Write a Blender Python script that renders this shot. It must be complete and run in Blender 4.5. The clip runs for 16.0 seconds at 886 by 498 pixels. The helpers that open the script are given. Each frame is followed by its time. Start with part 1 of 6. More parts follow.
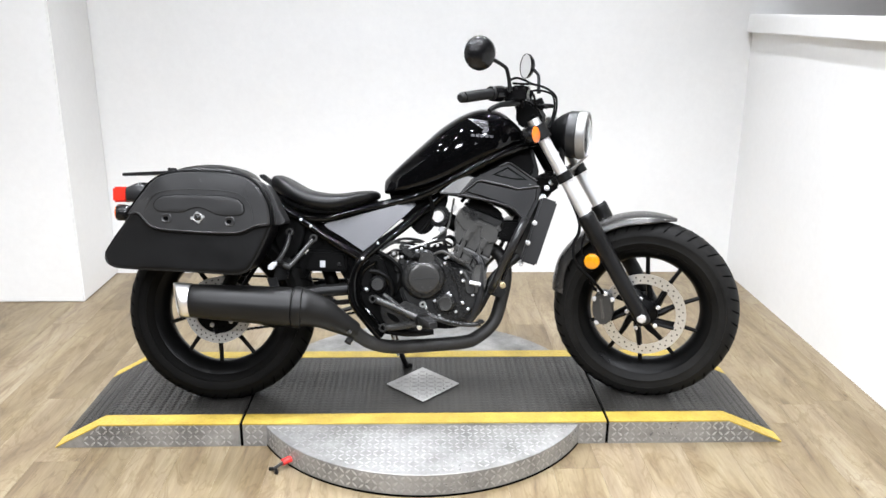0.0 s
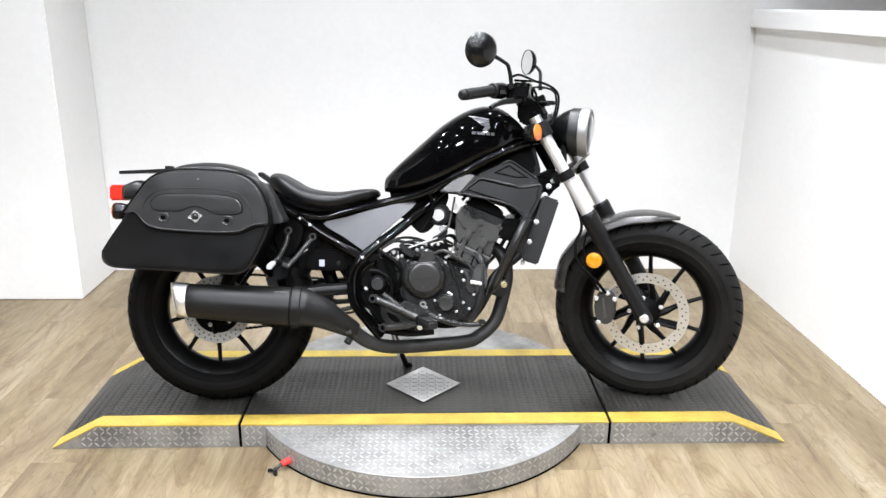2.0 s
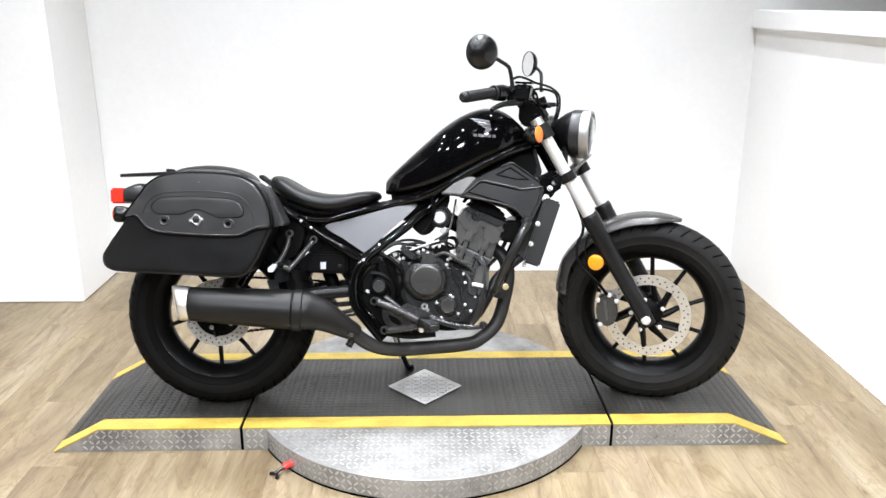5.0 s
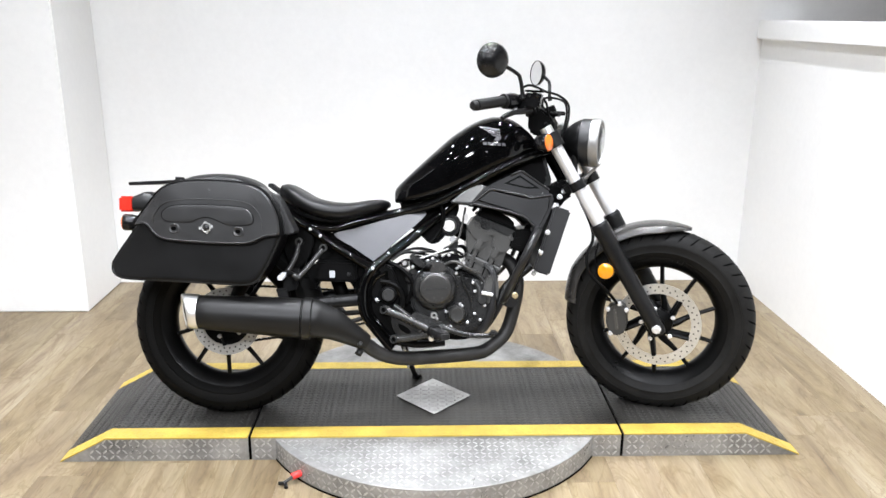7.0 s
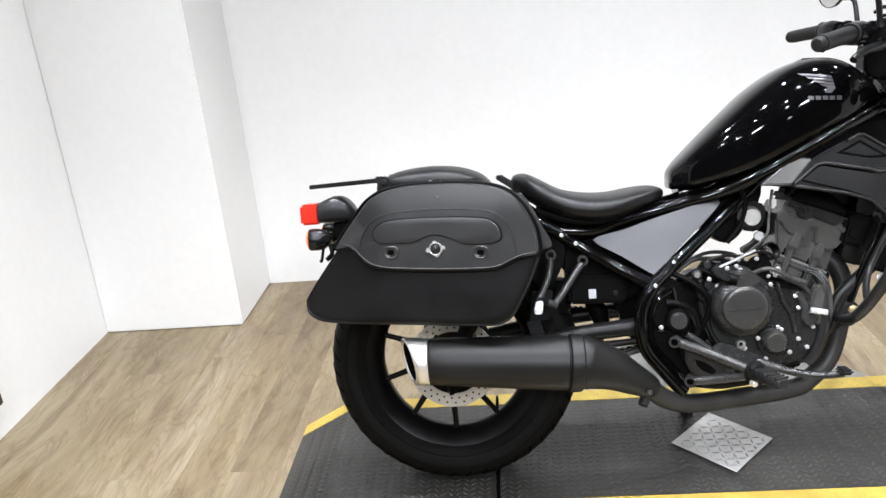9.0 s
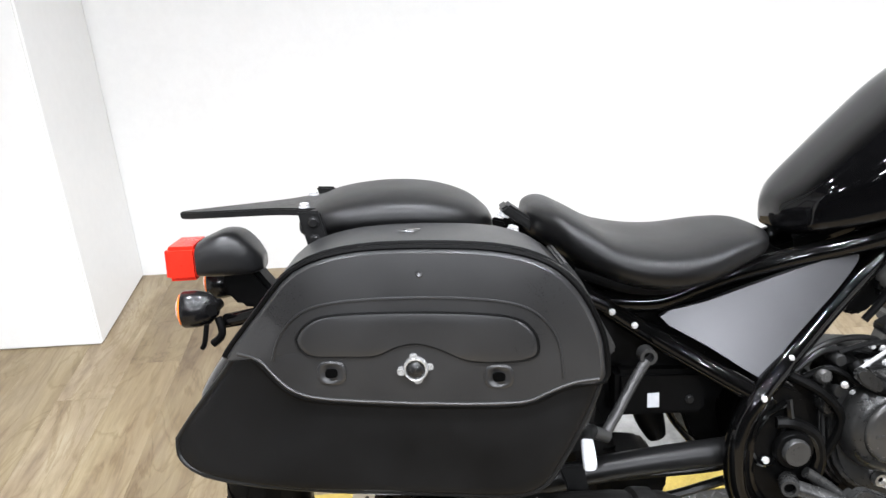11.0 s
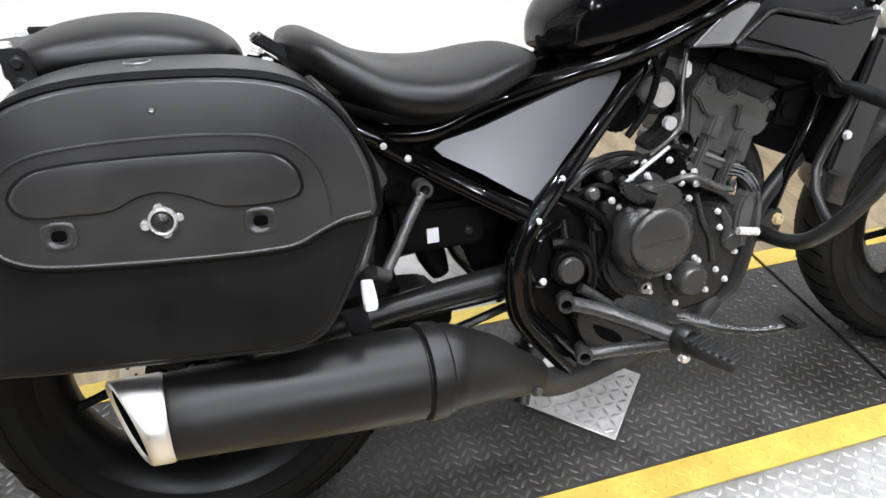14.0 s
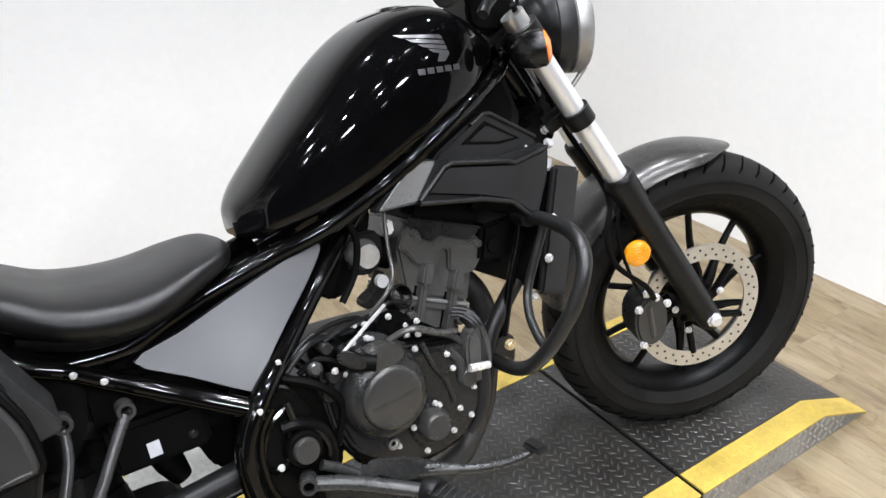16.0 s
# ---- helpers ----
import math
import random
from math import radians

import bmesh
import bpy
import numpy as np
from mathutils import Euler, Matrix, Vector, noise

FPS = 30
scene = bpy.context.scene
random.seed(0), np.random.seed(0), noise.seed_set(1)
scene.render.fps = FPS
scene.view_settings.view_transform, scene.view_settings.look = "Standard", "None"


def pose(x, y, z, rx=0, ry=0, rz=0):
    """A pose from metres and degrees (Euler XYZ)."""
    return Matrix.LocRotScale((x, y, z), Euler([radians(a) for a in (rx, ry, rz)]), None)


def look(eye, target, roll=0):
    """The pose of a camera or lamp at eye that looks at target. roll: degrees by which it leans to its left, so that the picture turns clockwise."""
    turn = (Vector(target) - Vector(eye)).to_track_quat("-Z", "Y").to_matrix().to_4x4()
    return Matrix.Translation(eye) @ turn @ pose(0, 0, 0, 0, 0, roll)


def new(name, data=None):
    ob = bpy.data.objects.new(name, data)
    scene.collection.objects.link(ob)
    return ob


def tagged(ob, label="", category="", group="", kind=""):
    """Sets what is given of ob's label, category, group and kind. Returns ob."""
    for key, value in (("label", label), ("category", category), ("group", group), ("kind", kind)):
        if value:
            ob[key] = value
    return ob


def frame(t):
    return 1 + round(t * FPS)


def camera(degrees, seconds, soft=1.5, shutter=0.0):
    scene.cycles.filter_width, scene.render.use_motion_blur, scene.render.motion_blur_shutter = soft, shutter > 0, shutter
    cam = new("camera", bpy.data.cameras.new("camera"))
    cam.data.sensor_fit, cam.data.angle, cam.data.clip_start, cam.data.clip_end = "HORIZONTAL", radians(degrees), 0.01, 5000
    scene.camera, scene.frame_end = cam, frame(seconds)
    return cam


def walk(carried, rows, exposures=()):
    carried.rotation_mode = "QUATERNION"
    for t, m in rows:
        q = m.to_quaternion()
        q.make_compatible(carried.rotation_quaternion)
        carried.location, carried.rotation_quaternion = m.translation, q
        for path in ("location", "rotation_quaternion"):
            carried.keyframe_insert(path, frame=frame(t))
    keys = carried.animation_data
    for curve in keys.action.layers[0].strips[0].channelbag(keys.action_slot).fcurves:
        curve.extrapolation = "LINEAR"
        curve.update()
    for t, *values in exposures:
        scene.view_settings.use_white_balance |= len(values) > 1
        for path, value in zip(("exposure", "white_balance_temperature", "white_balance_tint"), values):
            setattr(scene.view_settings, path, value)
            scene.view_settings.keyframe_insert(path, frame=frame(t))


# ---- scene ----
cam = camera(57.8, 16.0)
PATH = [
    (0, (0.703, -2.609, 1.412), (0.759, -0.695, 0.837), 0.4),
    (0.5, (0.694, -2.597, 1.43), (0.754, -0.685, 0.846), 0.6),
    (1, (0.708, -2.594, 1.422), (0.754, -0.682, 0.837), 0.4),
    (1.5, (0.711, -2.59, 1.416), (0.758, -0.679, 0.829), 0.2),
    (2, (0.702, -2.575, 1.42), (0.758, -0.665, 0.83), 0.4),
    (2.5, (0.712, -2.575, 1.42), (0.761, -0.663, 0.836), 0.1),
    (3, (0.703, -2.568, 1.425), (0.751, -0.656, 0.842), -0.0),
    (3.5, (0.718, -2.571, 1.422), (0.749, -0.656, 0.847), 0.1),
    (4, (0.704, -2.573, 1.426), (0.763, -0.663, 0.835), 0.3),
    (6.5, (0.697, -2.564, 1.425), (0.741, -0.648, 0.855), 0.1),
    (7, (0.666, -2.565, 1.411), (0.722, -0.646, 0.851), 0.3),
    (7.5, (0.642, -2.531, 1.411), (0.675, -0.62, 0.824), -1.1),
    (8, (0.544, -2.397, 1.406), (0.532, -0.494, 0.79), -3.1),
    (8.1, (0.519, -2.345, 1.405), (0.458, -0.448, 0.773), -3.5),
    (8.2, (0.492, -2.284, 1.405), (0.357, -0.395, 0.763), -3.8),
    (8.3, (0.462, -2.219, 1.405), (0.271, -0.347, 0.727), -4.2),
    (8.4, (0.427, -2.153, 1.403), (0.224, -0.267, 0.77), -4.5),
    (8.5, (0.386, -2.088, 1.401), (0.13, -0.212, 0.758), -4.9),
    (8.6, (0.339, -2.028, 1.394), (0.036, -0.173, 0.71), -5.5),
    (8.7, (0.291, -1.974, 1.391), (0.054, -0.098, 0.741), -5.5),
    (8.8, (0.246, -1.925, 1.39), (0.07, -0.031, 0.771), -5.5),
    (8.9, (0.206, -1.874, 1.389), (0.036, -0.005, 0.7), -5.4),
    (9, (0.173, -1.82, 1.387), (0.008, 0.051, 0.7), -5.4),
    (9.1, (0.149, -1.758, 1.382), (0.021, 0.106, 0.67), -5.6),
    (9.2, (0.133, -1.691, 1.375), (0.025, 0.162, 0.631), -5.8),
    (9.3, (0.123, -1.619, 1.368), (0.009, 0.226, 0.605), -5.9),
    (9.4, (0.115, -1.546, 1.363), (-0.028, 0.314, 0.643), -6.1),
    (9.5, (0.108, -1.473, 1.361), (-0.035, 0.393, 0.655), -6.3),
    (9.7, (0.092, -1.339, 1.364), (-0.026, 0.554, 0.731), -3.9),
    (10.75, (0.032, -1.035, 1.338), (0.062, 0.72, 0.535), -2.3),
    (11.8, (-0.024, -0.82, 1.302), (0.14, 0.843, 0.203), -0.8),
    (12, (-0.034, -0.837, 1.274), (0.132, 0.774, 0.101), -0.7),
    (12.5, (-0.031, -0.879, 1.26), (0.104, 0.673, 0.005), 0.1),
    (12.7, (-0.034, -0.888, 1.248), (0.112, 0.611, -0.069), 0.5),
    (13, (-0.04, -0.895, 1.233), (0.108, 0.58, -0.109), 1.2),
    (13.3, (-0.024, -0.896, 1.234), (0.224, 0.593, -0.079), 1.1),
    (13.5, (-0.001, -0.897, 1.236), (0.314, 0.606, -0.045), 1.1),
    (13.7, (0.024, -0.903, 1.241), (0.433, 0.601, -0.011), 1.3),
    (14, (0.059, -0.92, 1.252), (0.597, 0.613, 0.086), 1.6),
    (14.2, (0.076, -0.93, 1.258), (0.7, 0.599, 0.129), 1.5),
    (14.5, (0.101, -0.941, 1.265), (0.815, 0.559, 0.151), 1.3),
    (15, (0.147, -0.954, 1.282), (1.046, 0.501, 0.246), 0.1),
    (15.5, (0.173, -0.969, 1.305), (1.151, 0.448, 0.286), 0.3),
    (16, (0.266, -0.962, 1.345), (1.194, 0.533, 0.394), -3.2),
]
walk(cam, [(t, look(eye, target, roll)) for t, eye, target, roll in PATH],
     [(0.0, 0.56), (2.5, 0.62), (3.2, 0.74), (4.2, 0.76), (6.3, 0.69), (7.5, 0.58), (9.0, 0.54), (11.0, 0.64), (12.0, 0.74), (13.0, 0.76), (14.0, 0.56), (15.0, 0.50), (16.0, 0.38)])

# ---- world and lights ----
world = bpy.data.worlds.new("room_air")
scene.world = world
world.use_nodes = True
world.node_tree.nodes["Background"].inputs[0].default_value = (0.9, 0.95, 1.0, 1)
world.node_tree.nodes["Background"].inputs[1].default_value = 0.02


def ceiling_lamp(x, y, z, watts, size=0.12, spread=140):
    data = bpy.data.lights.new("spot_or_fill_lamp", "AREA")
    data.shape, data.size, data.energy, data.color = "DISK", size, watts, (0.905, 0.934, 1.0)
    data.spread = radians(spread)
    ob = new("spot_or_fill_lamp", data)
    ob.matrix_basis = pose(x, y, z)
    return ob


LAMPS = [(x, -1.72 + 0.12 * (k % 2), 8.5, 0.07) for k, x in enumerate((-1.2, -0.45, 0.3, 1.05, 1.9))]
LAMPS += [(x, -0.72 + 0.15 * (k % 2), 9.0, 0.07) for k, x in enumerate((-0.95, -0.2, 0.55, 1.25, 1.95))]
LAMPS += [(x, 0.62 + 0.1 * (k % 2), 12.5, 0.07) for k, x in enumerate((-0.8, 0.25, 1.1, 1.9))]
LAMPS += [(1.35, -3.70, 120, 0.45), (-0.45, -3.95, 120, 0.45)]
# The last one, unseen, is added only to brighten the next room's wall.
LAMPS += [(-1.0, -2.8, 14, 0.1), (0.45, -2.75, 8, 0.1), (2.1, -2.7, 14, 0.1), (-0.8, -5.3, 30, 0.2), (0.9, -5.1, 30, 0.2), (2.6, -5.4, 30, 0.2), (3.3, -0.4, 22, 0.2)]
for lx, ly, lw, size in LAMPS:
    ceiling_lamp(lx, ly, 2.95, lw, size, 105 if ly > -1 else 140)


# ---- materials ----
def nodes_of(name):
    m = bpy.data.materials.new(name)
    m.use_nodes = True
    nt = m.node_tree
    return m, nt, nt.nodes["Principled BSDF"]


def add(nt, kind, **inputs):
    n = nt.nodes.new(kind)
    for k, v in inputs.items():
        n.inputs[k.replace("_", " ")].default_value = v
    return n


def ramp(nt, fac, stops):
    r = nt.nodes.new("ShaderNodeValToRGB")
    els = r.color_ramp.elements
    while len(els) < len(stops):
        els.new(0.5)
    for e, (p, c) in zip(els, stops):
        e.position = p
        e.color = (*c, 1) if len(c) == 3 else c
    nt.links.new(fac, r.inputs[0])
    return r


def coords(nt, scale=(1, 1, 1), kind="Object"):
    tc = nt.nodes.new("ShaderNodeTexCoord")
    mp = nt.nodes.new("ShaderNodeMapping")
    mp.inputs["Scale"].default_value = scale
    nt.links.new(tc.outputs[kind], mp.inputs[0])
    return mp.outputs[0]


def surface(name, dark, light, rough=0.5, metal=0.0, grain=60.0, bump=0.1, stain=4.0, coat=0.0, spread=0.12, depth=0.002, spec=0.5):
    """A surface whose colour wanders between two tones at two scales, with a fine relief."""
    m, nt, b = nodes_of(name)
    uv = coords(nt)
    big = add(nt, "ShaderNodeTexNoise", Scale=stain, Detail=4.0, Roughness=0.6)
    fine = add(nt, "ShaderNodeTexNoise", Scale=grain, Detail=5.0, Roughness=0.65)
    for n in (big, fine):
        nt.links.new(uv, n.inputs["Vector"])
    mix = nt.nodes.new("ShaderNodeMath")
    mix.operation = "MULTIPLY_ADD"
    mix.inputs[1].default_value = 0.4
    half = nt.nodes.new("ShaderNodeMath")
    half.operation = "MULTIPLY"
    half.inputs[1].default_value = 0.6
    nt.links.new(big.outputs[0], half.inputs[0])
    nt.links.new(fine.outputs[0], mix.inputs[0])
    nt.links.new(half.outputs[0], mix.inputs[2])
    col = ramp(nt, mix.outputs[0], [(0.34, dark), (0.66, light)])
    nt.links.new(col.outputs[0], b.inputs["Base Color"])
    rr = nt.nodes.new("ShaderNodeMapRange")
    rr.inputs["From Min"].default_value, rr.inputs["From Max"].default_value = 0.3, 0.7
    rr.inputs["To Min"].default_value, rr.inputs["To Max"].default_value = max(0.02, rough - spread), min(1, rough + spread)
    nt.links.new(mix.outputs[0], rr.inputs[0])
    nt.links.new(rr.outputs[0], b.inputs["Roughness"])
    b.inputs["Metallic"].default_value = metal
    b.inputs["Specular IOR Level"].default_value = spec
    b.inputs["Coat Weight"].default_value = coat
    b.inputs["Coat Roughness"].default_value = 0.03
    if bump:
        bp = add(nt, "ShaderNodeBump", Strength=bump, Distance=depth)
        nt.links.new(fine.outputs[0], bp.inputs["Height"])
        nt.links.new(bp.outputs[0], b.inputs["Normal"])
    return m


GLOSS = surface("gloss_black_paint", (0.0010, 0.0010, 0.0011), (0.0022, 0.0022, 0.0024), 0.04, grain=30, bump=0.0, coat=0.0, spread=0.02, spec=0.24)
FRAME = surface("frame_black_paint", (0.0008, 0.0008, 0.0008), (0.0020, 0.0020, 0.0020), 0.07, grain=60, bump=0.0, coat=0.0, spread=0.03, spec=0.27)
SATIN = surface("satin_black_metal", (0.0040,0.0040,0.0040), (0.0090,0.0090,0.0090), 0.36, grain=120, bump=0.05, spec=0.22)
MATTE = surface("matte_black_muffler", (0.0034,0.0033,0.0031), (0.0072,0.0070,0.0066), 0.42, grain=300, bump=0.10, depth=0.001, spec=0.25)
PLASTIC = surface("black_plastic", (0.0010,0.0010,0.0010), (0.0026,0.0026,0.0026), 0.5, grain=200, bump=0.10, depth=0.001, spec=0.07)
SHROUD = surface("dark_grey_plastic", (0.0075,0.0075,0.0078), (0.0135,0.0135,0.014), 0.36, grain=250, bump=0.08, depth=0.001, spec=0.42)
# One leather: lid copy paler for the light, body copy darker for shade.
LEATHER_LIT = surface("black_leather_lit", (0.0110,0.0110,0.0112), (0.0200,0.0200,0.0202), 0.36, grain=650, bump=0.12, stain=5, depth=0.0012, spec=0.62)
LEATHER_SHADED = surface("black_leather_body_shaded", (0.0020,0.0020,0.0020), (0.0052,0.0052,0.0053), 0.44, grain=650, bump=0.14, stain=7, depth=0.0012, spec=0.15)
VINYL = surface("seat_vinyl", (0.0013,0.0013,0.0014), (0.0030,0.0030,0.0032), 0.38, grain=500, bump=0.25, depth=0.001, spec=0.31)
# Rear tyre: the shade of bag and muffler is put into a darker rubber.
RUBBER_SHADED = surface("shaded_tyre_rubber", (0.0012,0.0012,0.0011), (0.0044,0.0042,0.0039), 0.58, grain=90, bump=0.15, stain=9, spec=0.07)
DUSTY = surface("dusty_tyre_rubber", (0.0034,0.0033,0.0031), (0.0120,0.0116,0.0108), 0.60, grain=60, bump=0.15, stain=7, spec=0.11)
GRIP = surface("grip_rubber", (0.005,0.005,0.005), (0.010,0.010,0.010), 0.55, grain=200, bump=0.1, spec=0.3)
ENGINE = surface("engine_grey_paint", (0.062,0.061,0.058), (0.090,0.088,0.083), 0.30, metal=0.45, grain=160, bump=0.03, stain=12, depth=0.001, spec=0.5, spread=0.07)
CLUTCH = surface("clutch_cover_paint", (0.045,0.044,0.042), (0.064,0.063,0.060), 0.26, metal=0.5, grain=160, bump=0.0, stain=12, depth=0.001, spec=0.5, spread=0.05)
COVER = surface("engine_cover_paint", (0.022,0.022,0.0216), (0.036,0.036,0.035), 0.30, metal=0.15, grain=160, bump=0.0, stain=12, depth=0.001, spec=0.5, spread=0.06)
CASEMID = surface("black_cover_paint", (0.010,0.010,0.0098), (0.019,0.019,0.0186), 0.30, metal=0.2, grain=160, bump=0.03, stain=12, depth=0.001, spec=0.42)
CHROME = surface("chrome", (0.75, 0.75, 0.76), (0.88, 0.88, 0.88), 0.08, metal=1.0, grain=40, bump=0.0, spread=0.04)
FORK = surface("polished_fork_chrome", (0.78,0.78,0.78), (0.86,0.86,0.86), 0.33, metal=0.65, grain=40, bump=0.0, spread=0.04)
SHELL = surface("black_shell", (0.0030, 0.0030, 0.0032), (0.0065, 0.0065, 0.0068), 0.22, grain=150, bump=0.03, spec=0.35)
RIM = surface("black_wheel_paint", (0.0012,0.0012,0.0012), (0.0028,0.0028,0.0028), 0.34, grain=120, bump=0.04, spec=0.11)
BOWL = surface("headlight_black", (0.0016,0.0016,0.0017), (0.0034,0.0034,0.0036), 0.30, grain=150, bump=0.03, spec=0.2)
STEEL = surface("zinc_steel", (0.58, 0.58, 0.58), (0.82, 0.82, 0.82), 0.25, metal=0.55, grain=120, bump=0.05)
BRUSHED = surface("brushed_aluminium", (0.74,0.74,0.72), (0.88,0.87,0.85), 0.36, metal=1.0, grain=90, bump=0.05)
RINGMETAL = surface("satin_silver_ring", (0.27,0.267,0.26), (0.38,0.376,0.366), 0.42, metal=0.8, grain=90, bump=0.05)
BRASSY = surface("yellow_zinc_bolt", (0.55,0.44,0.24), (0.75,0.62,0.38), 0.3, metal=0.7, grain=120, bump=0.05)
BRACKET = surface("satin_black_bracket", (0.020,0.020,0.0195), (0.034,0.034,0.033), 0.28, metal=0.3, grain=160, bump=0.02, stain=12, depth=0.001, spec=0.5)
GUARD = surface("satin_guard_coating", (0.006,0.006,0.006), (0.012,0.012,0.012), 0.33, grain=120, bump=0.05, spec=0.42)
CONCHO = surface("dull_chrome", (0.42,0.42,0.41), (0.62,0.62,0.61), 0.30, metal=0.6, grain=120, bump=0.05)
DISC = surface("brake_disc_steel", (0.54,0.535,0.51), (0.74,0.735,0.71), 0.34, metal=0.9, grain=150, bump=0.05, spread=0.08)
PANEL = surface("grey_side_panel", (0.064,0.064,0.067), (0.072,0.072,0.075), 0.36, metal=0.85, grain=12, bump=0.0, spread=0.0, spec=0.4)
FENDER = surface("front_fender_grey", (0.046,0.044,0.042), (0.058,0.056,0.053), 0.27, metal=0.5, grain=40, bump=0.02, spread=0.03)
ORANGE = surface("amber_reflector", (0.62,0.22,0.003), (0.82,0.34,0.005), 0.22, grain=200, bump=0.3, coat=0.6)
SIGNAL = surface("amber_signal", (0.80, 0.13, 0.01), (0.92, 0.22, 0.02), 0.2, grain=200, bump=0.2, coat=0.6)
RED = surface("red_lens", (0.50,0.014,0.006), (0.68,0.028,0.012), 0.3, grain=250, bump=0.2, coat=0.1, spec=0.3)
REDGRIP = surface("red_rubber_grip", (0.55, 0.02, 0.02), (0.75, 0.05, 0.04), 0.45, grain=120, bump=0.1)
WHITE = surface("white_plastic", (0.75, 0.75, 0.75), (0.85, 0.85, 0.85), 0.4, grain=80, bump=0.02)
PALE = surface("worn_pale_plastic", (0.42,0.43,0.45), (0.55,0.56,0.58), 0.4, grain=80, bump=0.03)
SILVER = surface("throttle_body_alloy", (0.50, 0.49, 0.47), (0.72, 0.71, 0.68), 0.38, metal=0.8, grain=120, bump=0.1)
RUST = surface("exhaust_pipe", (0.016,0.0157,0.0152), (0.034,0.033,0.032), 0.46, metal=0.35, grain=120, bump=0.1, stain=14, spec=0.4)
SHEEN_GASKET = surface("shroud_sheen_and_gasket_grey", (0.17,0.17,0.17), (0.23,0.23,0.226), 0.32, metal=0.4, grain=200, bump=0.04)
WALL = surface("white_wall_paint", (0.80, 0.80, 0.79), (0.86, 0.86, 0.85), 0.5, grain=35, bump=0.04, stain=1.2)
DARKFLOOR = surface("dark_showroom_floor", (0.02, 0.02, 0.02), (0.05, 0.048, 0.045), 0.5, grain=8, bump=0.0)
CEIL = surface("dark_open_ceiling", (0.025, 0.025, 0.027), (0.05, 0.05, 0.052), 0.8, grain=5, bump=0.0)
DARKWALL = surface("far_showroom_wall", (0.05,0.05,0.052), (0.09,0.09,0.09), 0.7, grain=5, bump=0.0)
WARMWALL = surface("warm_grey_paint", (0.50, 0.45, 0.42), (0.58, 0.53, 0.50), 0.6, grain=20, bump=0.03, stain=1.5)
YELLOW = surface("yellow_safety_paint", (0.28,0.195,0.032), (0.48,0.350,0.062), 0.5, grain=120, bump=0.35, stain=10)
DECKBLACK = surface("black_tread_coating", (0.0062,0.0056,0.0047), (0.034,0.0318,0.0285), 0.34, grain=170, bump=0.45, stain=1.9, spec=0.46)
# Lug tops paler than the coating: wear, plus glints put into the colour.
DECKLUG = surface("worn_glinting_tread_tops", (0.0085,0.0080,0.0072), (0.062,0.060,0.056), 0.40, metal=0.1, grain=110, bump=0.3, stain=1.9)
DARKWOOD = surface("dark_stained_frame", (0.015, 0.010, 0.008), (0.06, 0.04, 0.03), 0.5, grain=40, bump=0.2)
BLACKGAP = surface("black_gap", (0.001,0.001,0.001), (0.002,0.002,0.002), 0.8, bump=0.0, spec=0.02)
LOGO = surface("grey_badge", (0.05,0.049,0.053), (0.09,0.088,0.094), 0.35, metal=0.5, grain=80, bump=0.0)
CASEDARK = surface("black_engine_case", (0.0012,0.0012,0.0012), (0.003,0.003,0.003), 0.36, metal=0.2, grain=150, bump=0.12, depth=0.001, spec=0.10)


def plate_metal():
    m, nt, b = nodes_of("aluminium_tread_plate")
    uv = coords(nt)
    n = add(nt, "ShaderNodeTexNoise", Scale=4.2, Detail=8.0, Roughness=0.72)
    f = add(nt, "ShaderNodeTexNoise", Scale=140.0, Detail=3.0)
    nt.links.new(uv, n.inputs["Vector"])
    nt.links.new(uv, f.inputs["Vector"])
    col = ramp(nt, n.outputs[0], [(0.30, (0.105, 0.103, 0.098)), (0.48, (0.24, 0.236, 0.227)), (0.70, (0.40, 0.395, 0.382))])
    nt.links.new(col.outputs[0], b.inputs["Base Color"])
    rr = ramp(nt, n.outputs[0], [(0.3, (0.56,) * 3), (0.7, (0.38,) * 3)])
    nt.links.new(rr.outputs[0], b.inputs["Roughness"])
    b.inputs["Metallic"].default_value = 0.55
    bp = add(nt, "ShaderNodeBump", Strength=0.15, Distance=0.001)
    nt.links.new(f.outputs[0], bp.inputs["Height"])
    nt.links.new(bp.outputs[0], b.inputs["Normal"])
    return m


PLATE = plate_metal()
PLATELUG = surface("polished_tread_tops", (0.26, 0.255, 0.245), (0.50, 0.495, 0.48), 0.34, metal=0.65, grain=130, bump=0.1, stain=5)
INLAY = surface("worn_pale_aluminium", (0.34, 0.335, 0.325), (0.58, 0.575, 0.56), 0.42, metal=0.4, grain=60, bump=0.15, stain=9)


